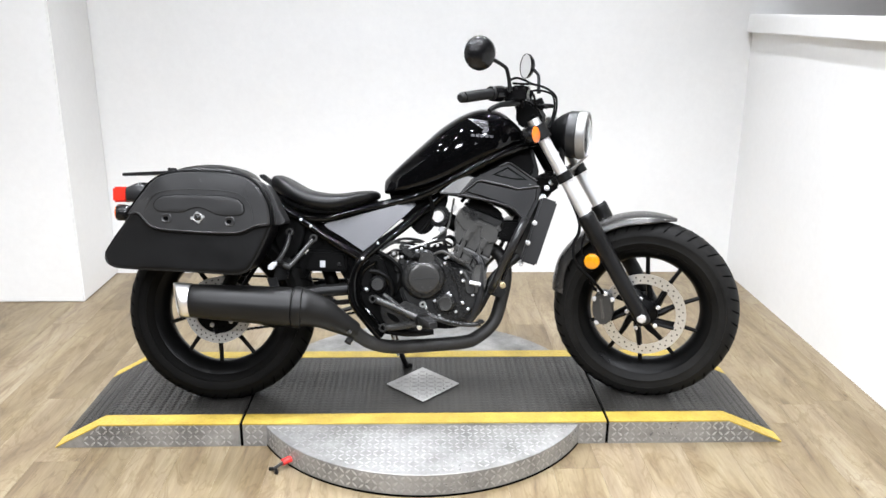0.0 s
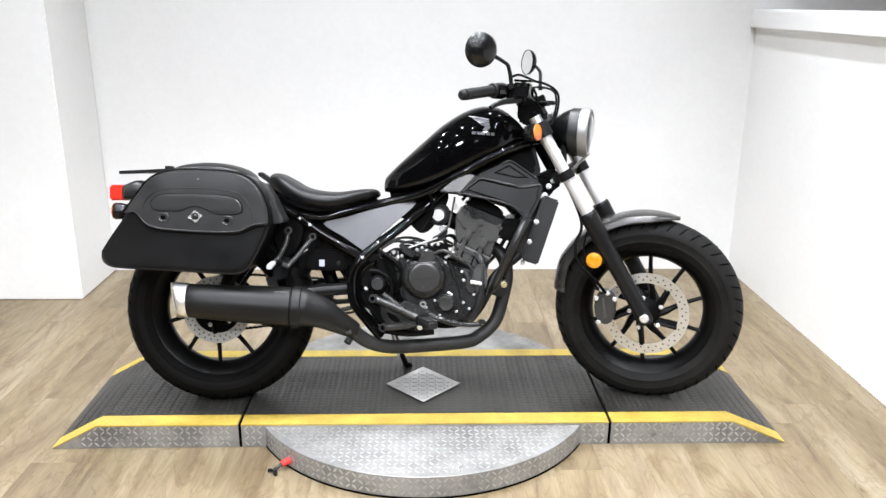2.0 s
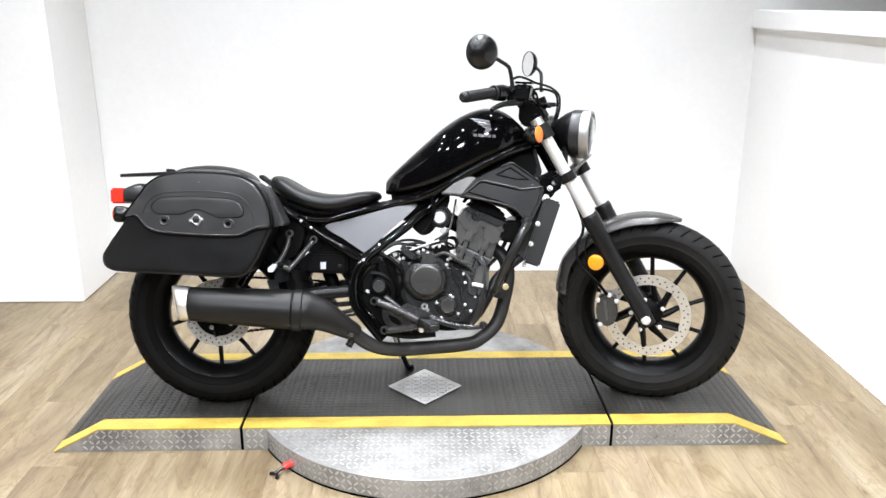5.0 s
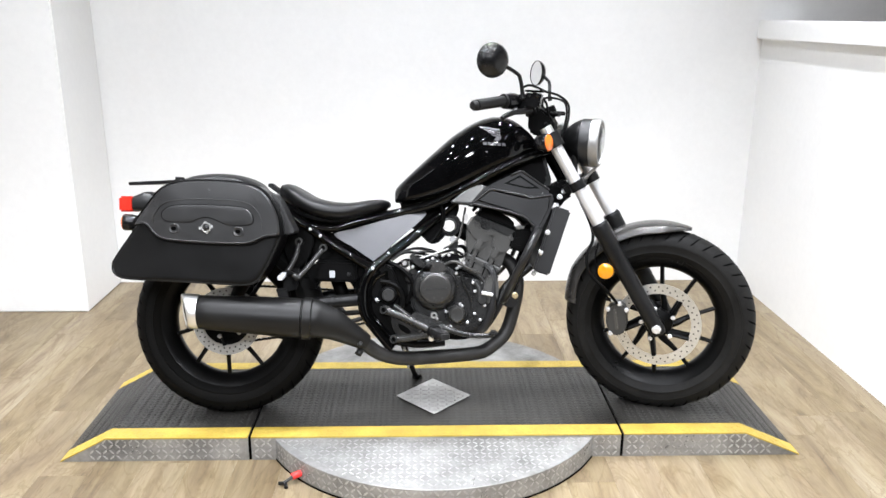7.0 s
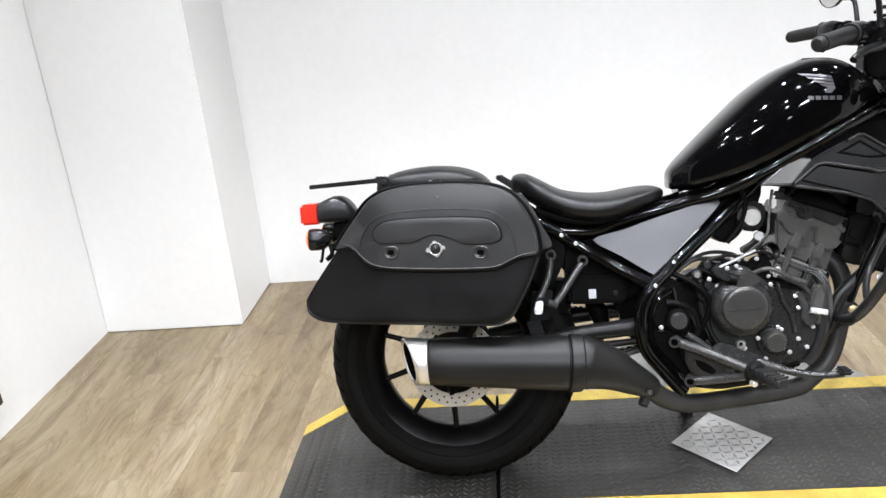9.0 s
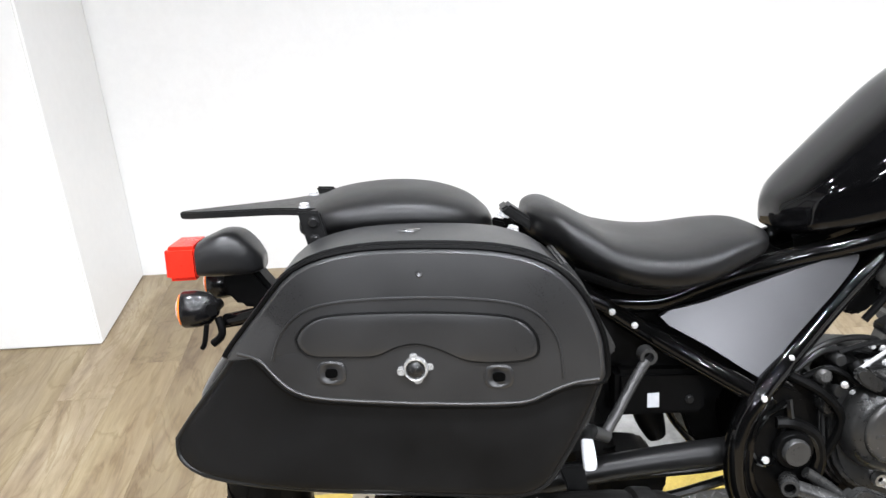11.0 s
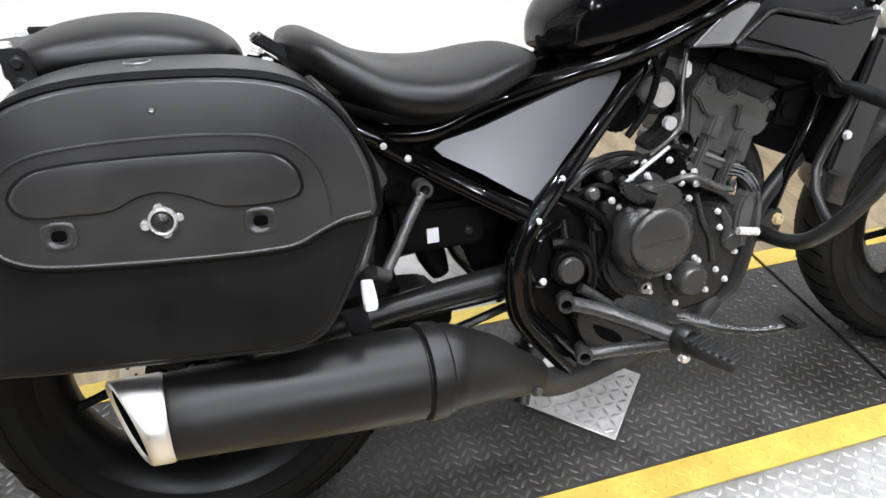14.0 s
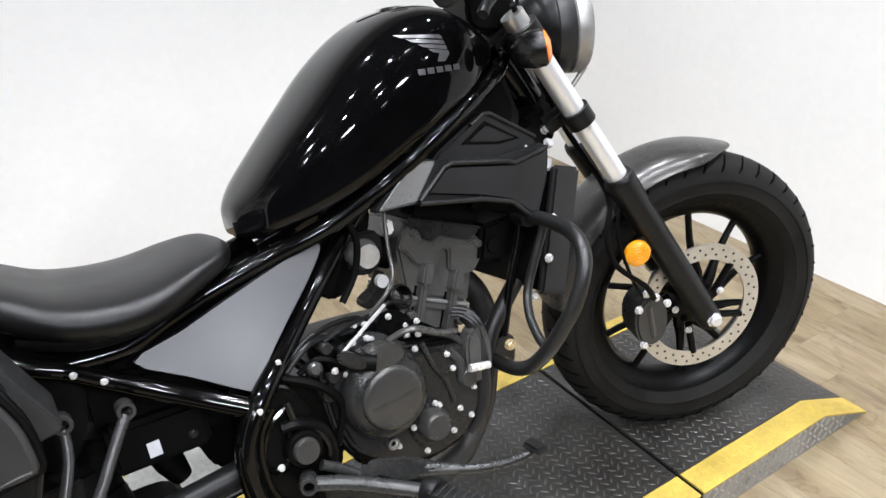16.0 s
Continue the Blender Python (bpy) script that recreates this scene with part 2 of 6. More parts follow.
def plank_wood():
    m, nt, b = nodes_of("vinyl_wood_plank")
    tc = nt.nodes.new("ShaderNodeTexCoord")
    info = nt.nodes.new("ShaderNodeObjectInfo")
    shift = nt.nodes.new("ShaderNodeVectorMath")
    shift.operation = "MULTIPLY_ADD"
    shift.inputs[1].default_value = (1, 1, 1)
    rnd = nt.nodes.new("ShaderNodeCombineXYZ")
    mul = nt.nodes.new("ShaderNodeMath")
    mul.operation = "MULTIPLY"
    mul.inputs[1].default_value = 47.0
    nt.links.new(info.outputs["Random"], mul.inputs[0])
    nt.links.new(mul.outputs[0], rnd.inputs[0])
    nt.links.new(mul.outputs[0], rnd.inputs[1])
    nt.links.new(tc.outputs["Object"], shift.inputs[0])
    nt.links.new(rnd.outputs[0], shift.inputs[2])

    def mapped(scale):
        mp = nt.nodes.new("ShaderNodeMapping")
        mp.inputs["Scale"].default_value = scale
        nt.links.new(shift.outputs[0], mp.inputs[0])
        return mp.outputs[0]

    streak = add(nt, "ShaderNodeTexNoise", Scale=1.0, Detail=6.0, Roughness=0.66, Distortion=1.6)
    nt.links.new(mapped((8.5, 1.25, 1)), streak.inputs["Vector"])
    grain = add(nt, "ShaderNodeTexNoise", Scale=1.0, Detail=8.0, Roughness=0.7)
    nt.links.new(mapped((130, 5, 1)), grain.inputs["Vector"])
    knot = add(nt, "ShaderNodeTexVoronoi", Scale=1.0)
    nt.links.new(mapped((8, 3.4, 1)), knot.inputs["Vector"])
    col = ramp(nt, streak.outputs[0], [(0.28, (0.112, 0.080, 0.049)), (0.42, (0.190, 0.146, 0.093)), (0.58, (0.246, 0.202, 0.131)), (0.74, (0.284, 0.246, 0.176))])
    tone = ramp(nt, info.outputs["Random"], [(0.0, (0.70, 0.67, 0.62)), (0.35, (0.86, 0.84, 0.78)), (0.7, (0.90, 0.89, 0.87)), (1.0, (0.98, 0.98, 1.0))])
    mixc = nt.nodes.new("ShaderNodeMix")
    mixc.data_type, mixc.blend_type = "RGBA", "MULTIPLY"
    mixc.inputs[0].default_value = 1.0
    nt.links.new(col.outputs[0], mixc.inputs[6])
    nt.links.new(tone.outputs[0], mixc.inputs[7])
    gr = ramp(nt, grain.outputs[0], [(0.35, (0.84, 0.82, 0.79)), (0.6, (1.02, 1.02, 1.02))])
    mix2 = nt.nodes.new("ShaderNodeMix")
    mix2.data_type, mix2.blend_type = "RGBA", "MULTIPLY"
    mix2.inputs[0].default_value = 1.0
    nt.links.new(mixc.outputs[2], mix2.inputs[6])
    nt.links.new(gr.outputs[0], mix2.inputs[7])
    blotch = add(nt, "ShaderNodeTexNoise", Scale=1.0, Detail=5.0, Roughness=0.6, Distortion=0.8)
    nt.links.new(mapped((7.5, 2.6, 1)), blotch.inputs["Vector"])
    bl = ramp(nt, blotch.outputs[0], [(0.30, (0.74, 0.68, 0.58)), (0.47, (1.0, 0.98, 0.92)), (0.62, (1.05, 1.05, 1.05)), (0.74, (1.14, 1.17, 1.24))])
    mixb = nt.nodes.new("ShaderNodeMix")
    mixb.data_type, mixb.blend_type = "RGBA", "MULTIPLY"
    mixb.inputs[0].default_value = 0.9
    nt.links.new(mix2.outputs[2], mixb.inputs[6])
    nt.links.new(bl.outputs[0], mixb.inputs[7])
    mix2 = mixb
    vein = add(nt, "ShaderNodeTexNoise", Scale=1.0, Detail=4.0, Roughness=0.55, Distortion=2.2)
    nt.links.new(mapped((5.5, 1.6, 1)), vein.inputs["Vector"])
    vr = ramp(nt, vein.outputs[0], [(0.455, (1, 1, 1)), (0.49, (0.74, 0.69, 0.60)), (0.515, (1, 1, 1)), (0.60, (1.0, 1.0, 1.0)), (0.64, (0.86, 0.84, 0.80)), (0.68, (1, 1, 1))])
    mixv = nt.nodes.new("ShaderNodeMix")
    mixv.data_type, mixv.blend_type = "RGBA", "MULTIPLY"
    mixv.inputs[0].default_value = 0.85
    nt.links.new(mix2.outputs[2], mixv.inputs[6])
    nt.links.new(vr.outputs[0], mixv.inputs[7])
    mix2 = mixv
    kr = ramp(nt, knot.outputs["Distance"], [(0.02, (0.34, 0.26, 0.18)), (0.07, (0.86, 0.80, 0.70)), (0.16, (1, 1, 1))])
    mix3 = nt.nodes.new("ShaderNodeMix")
    mix3.data_type, mix3.blend_type = "RGBA", "MULTIPLY"
    mix3.inputs[0].default_value = 0.8
    nt.links.new(mix2.outputs[2], mix3.inputs[6])
    nt.links.new(kr.outputs[0], mix3.inputs[7])
    nt.links.new(mix3.outputs[2], b.inputs["Base Color"])
    b.inputs["Roughness"].default_value = 0.45
    bp = add(nt, "ShaderNodeBump", Strength=0.12, Distance=0.001)
    nt.links.new(grain.outputs[0], bp.inputs["Height"])
    nt.links.new(bp.outputs[0], b.inputs["Normal"])
    return m


PLANK = plank_wood()


def clear_glass():
    m, nt, b = nodes_of("headlight_glass")
    b.inputs["Base Color"].default_value = (0.9, 0.93, 0.95, 1)
    b.inputs["Transmission Weight"].default_value = 1.0
    b.inputs["Roughness"].default_value = 0.03
    return m


GLASS = clear_glass()


# ---- mesh helpers ----
def finish(bm, angle=38):
    bmesh.ops.remove_doubles(bm, verts=bm.verts, dist=1e-6)
    bmesh.ops.recalc_face_normals(bm, faces=bm.faces)
    lim = radians(angle)
    for f in bm.faces:
        f.smooth = True
    for e in bm.edges:
        if len(e.link_faces) == 2 and e.calc_face_angle(0) > lim:
            e.smooth = False
    return bm


def part(name, bm, material, parent=None, label="", m=None, angle=38):
    finish(bm, angle)
    me = bpy.data.meshes.new(name)
    bm.to_mesh(me)
    bm.free()
    me.materials.append(material)
    ob = new(name, me)
    ob.parent = parent
    if m is not None:
        ob.matrix_basis = m
    if label:
        ob["label"] = label
    return ob


def glide(pts, n=6):
    """A smooth line through the points, n steps a stretch."""
    p = [Vector(q) for q in pts]
    if len(p) < 3 or n < 2:
        return p
    out = []
    for i in range(len(p) - 1):
        a, b, c, d = p[max(i - 1, 0)], p[i], p[i + 1], p[min(i + 2, len(p) - 1)]
        for k in range(n):
            t = k / n
            out.append(0.5 * ((2 * b) + (c - a) * t + (2 * a - 5 * b + 4 * c - d) * t * t + (3 * b - a - 3 * c + d) * t ** 3))
    out.append(p[-1])
    return out


def tube(pts, r, seg=12, n=6, bm=None, ends=True, loop=False):
    """A round bar along a smooth line; r is one radius, or one for each point given."""
    bm = bm or bmesh.new()
    if loop:
        pts = list(pts) + [pts[0]]
    line = glide(pts, n)
    if isinstance(r, (list, tuple)):
        k = len(line) - 1
        rad = [r[min(int(i / k * (len(r) - 1)), len(r) - 2)] * (1 - (i / k * (len(r) - 1)) % 1 if i < k else 0) + r[min(int(i / k * (len(r) - 1)) + 1, len(r) - 1)] * ((i / k * (len(r) - 1)) % 1 if i < k else 1) for i in range(k + 1)]
    else:
        rad = [r] * len(line)
    rings, side = [], None
    for i, p in enumerate(line):
        d = (line[min(i + 1, len(line) - 1)] - line[max(i - 1, 0)])
        if loop and i in (0, len(line) - 1):
            d = line[1] - line[-2]
        d.normalize()
        if side is None:
            side = d.orthogonal().normalized()
        side = (side - d * side.dot(d)).normalized()
        up = d.cross(side)
        rings.append([bm.verts.new(p + rad[i] * (math.cos(a) * side + math.sin(a) * up)) for a in (2 * math.pi * j / seg for j in range(seg))])
    for a, b in zip(rings, rings[1:]):
        for j in range(seg):
            bm.faces.new((a[j], a[(j + 1) % seg], b[(j + 1) % seg], b[j]))
    if ends and not loop:
        bm.faces.new(rings[0])
        bm.faces.new(rings[-1])
    return bm


def rod(a, b, r, seg=16, bm=None, r2=None):
    return tube([a, b], [r, r if r2 is None else r2], seg, 1, bm)


def loft(rings, bm=None, cap0=True, cap1=True):
    """Skin over rings of equally many points."""
    bm = bm or bmesh.new()
    vs = [[bm.verts.new(p) for p in ring] for ring in rings]
    n = len(vs[0])
    for a, b in zip(vs, vs[1:]):
        for j in range(n):
            bm.faces.new((a[j], a[(j + 1) % n], b[(j + 1) % n], b[j]))
    if cap0:
        bm.faces.new(vs[0])
    if cap1:
        bm.faces.new(vs[-1])
    return bm


def lathe(prof, centre=(0, 0, 0), seg=64, bm=None, m=None, close=False):
    """Turns (radius, along) pairs round the y axis."""
    bm = bm or bmesh.new()
    rings = []
    for i in range(seg):
        a = 2 * math.pi * i / seg
        ring = []
        for r, h in prof:
            p = Vector((centre[0] + r * math.cos(a), centre[1] + h, centre[2] + r * math.sin(a)))
            ring.append(bm.verts.new(m @ p if m else p))
        rings.append(ring)
    k = len(prof)
    for i in range(seg):
        a, b = rings[i], rings[(i + 1) % seg]
        for j in range(k if close else k - 1):
            q = (a[j], a[(j + 1) % k], b[(j + 1) % k], b[j])
            if len({v.index if v.index >= 0 else id(v) for v in q}) == 4 or True:
                try:
                    bm.faces.new(q)
                except ValueError:
                    pass
    return bm


def aim(centre, axis):
    """A pose at centre whose y axis points along axis."""
    return Matrix.Translation(centre) @ Vector(axis).to_track_quat("Y", "Z").to_matrix().to_4x4()


def turned(prof, centre, axis, seg=32, bm=None):
    return lathe(prof, (0, 0, 0), seg, bm, aim(centre, axis))


def prism(poly, y0, y1, bevel=0.0, bm=None, seg=2, y0f=None):
    """A plate of the outline poly (x, z) between two depths, its edges rounded."""
    own = bmesh.new()
    f = y0f or (lambda x, z: 0.0)
    a = [own.verts.new((x, y0 + f(x, z), z)) for x, z in poly]
    b = [own.verts.new((x, y1 + f(x, z), z)) for x, z in poly]
    n = len(poly)
    own.faces.new(a)
    own.faces.new(b)
    for j in range(n):
        own.faces.new((a[j], a[(j + 1) % n], b[(j + 1) % n], b[j]))
    bmesh.ops.recalc_face_normals(own, faces=own.faces)
    if bevel:
        bmesh.ops.bevel(own, geom=own.edges[:], offset=bevel, segments=seg, affect="EDGES", clamp_overlap=True)
    if bm is None:
        return own
    me = bpy.data.meshes.new("tmp")
    own.to_mesh(me)
    own.free()
    bm.from_mesh(me)
    bpy.data.meshes.remove(me)
    return bm


def box(a, b, bevel=0.0, bm=None, seg=2):
    return prism([(a[0], a[2]), (b[0], a[2]), (b[0], b[2]), (a[0], b[2])], a[1], b[1], bevel, bm, seg)


def smooth_poly(poly, n=5, closed=True):
    """A rounded outline through (x, z) points."""
    p = [Vector((q[0], 0, q[1])) for q in poly]
    if closed:
        k = len(p)
        out = []
        for i in range(k):
            a, b, c, d = p[i - 1], p[i], p[(i + 1) % k], p[(i + 2) % k]
            for s in range(n):
                t = s / n
                out.append(0.5 * ((2 * b) + (c - a) * t + (2 * a - 5 * b + 4 * c - d) * t * t + (3 * b - a - 3 * c + d) * t ** 3))
    else:
        out = glide(p, n)
    return [(q.x, q.z) for q in out]


def oval(w, up, down, n=28, e=2.4, z0=0.0, e2=None):
    """A cross-section of half width w: superellipse, with its own rise and drop."""
    ring = []
    for i in range(n):
        a = 2 * math.pi * i / n
        c, s = math.cos(a), math.sin(a)
        ee = e if s > 0 else (e2 or e)
        y = w * math.copysign(abs(c) ** (2 / ee), c)
        z = (up if s > 0 else down) * math.copysign(abs(s) ** (2 / ee), s)
        ring.append((y, z + z0))
    return ring


def bolt(centre, axis, r=0.006, h=0.006, bm=None):
    """A hexagon bolt head with a washer and a rounded top."""
    bm = turned([(0, 0), (r * 1.25, 0), (r * 1.25, h * 0.25), (r, h * 0.3), (r, h * 0.8), (r * 0.8, h), (0, h)], centre, axis, 8, bm)
    return bm


# ---- room ----
XL, XR, YB, ZC = -1.56, 2.42, 1.64, 3.0


def wall(name, a, b, label):
    ob = part(name, box(a, b), WALL)
    return tagged(ob, label, "wall", kind="structure")


wall("wall_back", (XL - 0.2, YB, 0), (4.0, YB + 0.15, ZC), "plain white painted back wall behind the lift")
YS = -1.75
wall("wall_left", (XL - 0.15, YS, 0), (XL, YB, ZC), "white painted side wall with a framed panel on it")
wall("wall_right", (XR, YS, 0), (XR + 0.15, YB, 1.30), "white painted half wall with a cap rail")
for nm, p, q in (("wall_front", (-5.2, -8.15, 0), (6.2, -8.0, ZC)), ("wall_showroom_west", (-5.2, -8.0, 0), (-5.05, YS, ZC)), ("wall_showroom_east", (6.05, -8.0, 0), (6.2, YS, ZC)),
                 ("wall_return_west", (-5.05, YS, 0), (XL - 0.15, YS + 0.12, ZC)), ("wall_return_east", (4.15, YS, 0), (6.05, YS + 0.12, ZC))):
    tagged(part(nm, box(p, q), DARKWALL), "dim far wall of the showroom", "wall", kind="structure")
tagged(part("ceiling", box((-5.2, -8.15, ZC), (6.2, YB + 0.15, ZC + 0.1)), CEIL), "dark open showroom ceiling", "ceiling", kind="structure")
tagged(part("wall_column", box((XL, 1.185, 0), (-0.965, YB, ZC), 0.006), WALL), "white boxed-out column in the corner of the room", "column", kind="structure")
tagged(part("trim", box((XR - 0.03, YS - 0.02, 1.3005), (XR + 0.18, YB, 1.393), 0.006), WALL), "white painted cap rail on the half wall", "trim", kind="structure")
tagged(part("wall_next_room", box((4.0, YS, 0), (4.15, YB + 0.15, ZC)), WARMWALL), "warm grey wall of the next room", "wall", kind="structure")

# framed panel on the side wall
panel = tagged(new("framed_panel"), "dark wooden frame round a white ribbed panel on the wall", "panel")
panel.matrix_basis = pose(XL, -0.04, 0.0)
for nm, a, b in (("frame_bar", (0.0, 0.36, 0.125), (0.035, 0.45, 1.85)), ("frame_bar", (0.0, -1.15, 0.125), (0.035, -1.06, 1.85)),
                 ("frame_bar", (0.0, -1.058, 0.125), (0.033, 0.358, 0.215)), ("frame_bar", (0.0, -1.058, 1.76), (0.033, 0.358, 1.85))):
    part(nm, box(a, b, 0.004), DARKWOOD, panel)
sheet = part("panel_sheet", box((0.0, -1.058, 0.217), (0.012, 0.358, 1.758)), WHITE, panel, "white ribbed sheet")
bmr = bmesh.new()
for i in range(96):
    z = 0.222 + i * 0.016
    box((0.0122, -1.055, z), (0.018, 0.355, z + 0.008), 0.0, bmr)
tagged(part("rib", bmr, WHITE, sheet), kind="stuff")

floor = tagged(part("floor", box((-5.2, -8.15, -0.08), (6.2, YB + 0.2, -0.006)), DARKFLOOR), "wood-look vinyl plank floor, tan and grey", "floor", kind="structure")

# ---- lift platform: a turntable with a deck and two ramps ----
DECK = 0.085
lift = tagged(new("motorcycle_lift"), "low steel turntable lift with black tread deck and yellow edges", "lift")


def slope(x):
    """Height of the top side along the deck."""
    if x < -0.36:
        return DECK * max(0.0, (x + 0.515) / 0.155) + 0.003
    if x > 1.745:
        return DECK * max(0.0, (1.935 - x) / 0.19) + 0.003
    return DECK


def deck_piece(name, xs, y0, y1, up, down, material, label=""):
    """A strip of the top that follows the ramps' slope."""
    bm = bmesh.new()
    rows = []
    for x in xs:
        z = slope(x)
        rows.append([bm.verts.new(p) for p in ((x, y0, z + up), (x, y1, z + up), (x, y1, max(z - down, 0.0005)), (x, y0, max(z - down, 0.0005)))])
    for a, b in zip(rows, rows[1:]):
        for j in range(4):
            bm.faces.new((a[j], a[(j + 1) % 4], b[(j + 1) % 4], b[j]))
    bm.faces.new(rows[0])
    bm.faces.new(rows[-1])
    return part(name, bm, material, lift, label)


YN, YFAR = -0.205, 0.375
sections = (("ramp", [-0.513, -0.36, 0.100]), ("deck", [0.110, 1.328]), ("ramp", [1.338, 1.745, 1.933]))
for nm, xs in sections:
    deck_piece(nm, xs, YN, YFAR, -0.004, 0.2, PLATE, "bright aluminium tread plate sides")
    deck_piece("tread_sheet", xs, YN + 0.066, YFAR - 0.058, 0.0, 0.004, DECKBLACK, "black coated tread plate")
    deck_piece("edge_stripe", xs, YN - 0.002, YN + 0.064, 0.0005, 0.0045, YELLOW, "yellow painted edge stripe")
    deck_piece("edge_stripe", xs, YFAR - 0.056, YFAR + 0.002, 0.0005, 0.0045, YELLOW, "yellow painted edge stripe")
part("joint_strip", box((0.1005, YN + 0.001, 0.002), (0.1095, YFAR, DECK - 0.012)), BLACKGAP, lift)
part("joint_strip", box((1.3285, YN + 0.001, 0.002), (1.3375, YFAR, DECK - 0.012)), BLACKGAP, lift)
for x in (0.105, 1.333):
    part("joint_edge", box((x - 0.0035, YN + 0.002, DECK - 0.011), (x + 0.0035, YFAR, DECK - 0.003)), BLACKGAP, lift)

# turntable disc
CX, CY, CR = 0.712, 0.095, 0.603
part("turntable", lathe([(0, 0.007), (CR, 0.007), (CR, 0.0745), (CR - 0.0015, 0.076), (0, 0.076)], (0, 0, 0), 128, None, pose(CX, CY, 0) @ pose(0, 0, 0, 90, 0, 0)), PLATE, lift, "round bright aluminium tread plate")
part("turntable_base", lathe([(0, 0.0), (CR + 0.001, 0.0), (CR + 0.001, 0.0065), (0, 0.0065)], (0, 0, 0), 128, None, pose(CX, CY, 0) @ pose(0, 0, 0, 90, 0, 0)), BLACKGAP, lift, "black base ring")
# inlaid plate
part("inlaid_plate", prism([(-0.134, 0.0), (0.0, -0.14), (0.134, 0.0), (0.0, 0.14)], 0.0, 0.0028, 0.001, None, 1), INLAY, lift, "bright diamond-shaped tread plate",
     pose(0.711, 0.072, DECK + 0.0036) @ pose(0, 0, 0, 90, 0, 0))


def lug(out, faces, m, length=0.0118, width=0.0032, height=0.0020):
    """One raised tread lens."""
    k = len(out)
    for x, y, z in ((-length, 0, 0), (-length * 0.4, -width, 0), (length * 0.4, -width, 0), (length, 0, 0), (length * 0.4, width, 0), (-length * 0.4, width, 0),
                    (-length * 0.55, 0, height), (length * 0.55, 0, height)):
        out.append(m @ Vector((x, y, z)))
    for f in ((0, 1, 6), (1, 2, 7, 6), (2, 3, 7), (3, 4, 7), (4, 5, 6, 7), (5, 0, 6)):
        faces.append([k + i for i in f])


def lugs(name, material, places, label=""):
    out, faces = [], []
    for m in places:
        lug(out, faces, m)
    me = bpy.data.meshes.new(name)
    me.from_pydata(out, [], faces)
    me.materials.append(material)
    for p in me.polygons:
        p.use_smooth = True
    ob = new(name, me)
    ob.parent = lift
    return tagged(ob, label, kind="stuff")


def tread(x0, x1, y0, y1, place, inside=lambda x, y: True, pitch=0.0215, zigzag=False):
    out = []
    nx, ny = int((x1 - x0) / pitch), int((y1 - y0) / pitch)
    for i in range(nx):
        for j in range(ny):
            x, y = x0 + (i + 0.5) * pitch, y0 + (j + 0.5) * pitch
            if inside(x, y):
                out.append(place(x, y) @ pose(0, 0, 0, 0, 0, 45 if (i + (0 if zigzag else j)) % 2 else -45))
    return out


def on_deck(x, y):
    a = math.degrees(math.atan2(slope(x + 0.001) - slope(x - 0.001), 0.002))
    return pose(x, y, slope(x) - 0.0001, 0, -a, 0)


def clear_of_plate(x, y):
    return abs(x - 0.711) / 0.134 + abs(y - 0.072) / 0.14 > 1.06 and min(abs(x - 0.105), abs(x - 1.333)) > 0.012


lugs("tread", DECKLUG, tread(-0.495, 1.915, YN + 0.07, YFAR - 0.06, on_deck, clear_of_plate, 0.0195, True), "raised black tread pattern")
lugs("tread", YELLOW, tread(-0.49, 1.91, YN + 0.004, YN + 0.06, on_deck, clear_of_plate), "raised tread under yellow paint")
lugs("tread", YELLOW, tread(-0.49, 1.91, YFAR - 0.053, YFAR, on_deck, clear_of_plate), "raised tread under yellow paint")
lugs("tread", PLATELUG, tread(0.1, 1.33, -0.51, YN - 0.004, lambda x, y: pose(x, y, 0.0759), lambda x, y: math.hypot(x - CX, y - CY) < CR - 0.016), "raised bright tread pattern")
lugs("tread", PLATELUG, [pose(0.711, 0.072, DECK + 0.007, 0, 0, 45) @ m for m in tread(-0.093, 0.093, -0.093, 0.093, lambda x, y: pose(x, y, 0))], "raised bright tread pattern")
side = []
for x0, x1 in ((-0.42, 0.09), (0.115, 0.20), (1.235, 1.325), (1.345, 1.86)):
    for k, row in enumerate((0.014, 0.0345, 0.055, 0.0715)):
        n = int((x1 - x0) / 0.0215)
        for i in range(n):
            x = x0 + (i + 0.5) * 0.0215
            if row + 0.009 < slope(x) - 0.003:
                side.append(pose(x, YN - 0.0001, row, 90, 0, 0) @ pose(0, 0, 0, 0, 0, 45 if (i + k) % 2 else -45))
for k, row in enumerate((0.020, 0.041, 0.062)):
    n = 176
    for i in range(n):
        a = 2 * math.pi * i / n
        x, y = CX + CR * math.cos(a), CY + CR * math.sin(a)
        if y < YN - 0.02:
            side.append(pose(x, y, row, 90, 0, math.degrees(a) + 90) @ pose(0, 0, 0, 0, 0, 45 if (i + k) % 2 else -45))
lugs("tread", PLATELUG, side, "raised bright tread on the sides")

# locking handle at the turntable's rim
handle = tagged(new("lock_handle"), "small steel lock lever with a red rubber grip beside the turntable", "handle")
handle.matrix_basis = pose(0.243, -0.362, 0.0, 0, 0, 36)
part("grip", tube([(0.025, 0, 0.025), (0.09, 0, 0.03)], 0.011, 14), REDGRIP, handle, "red rubber grip")
part("lever", tube([(-0.004, 0, 0.014), (0.03, 0, 0.025)], 0.0055, 10), COVER, handle)
part("foot", tube([(-0.012, 0.018, 0.0065), (0.0, 0, 0.010), (-0.006, -0.018, 0.0065)], 0.006, 10), SATIN, handle)

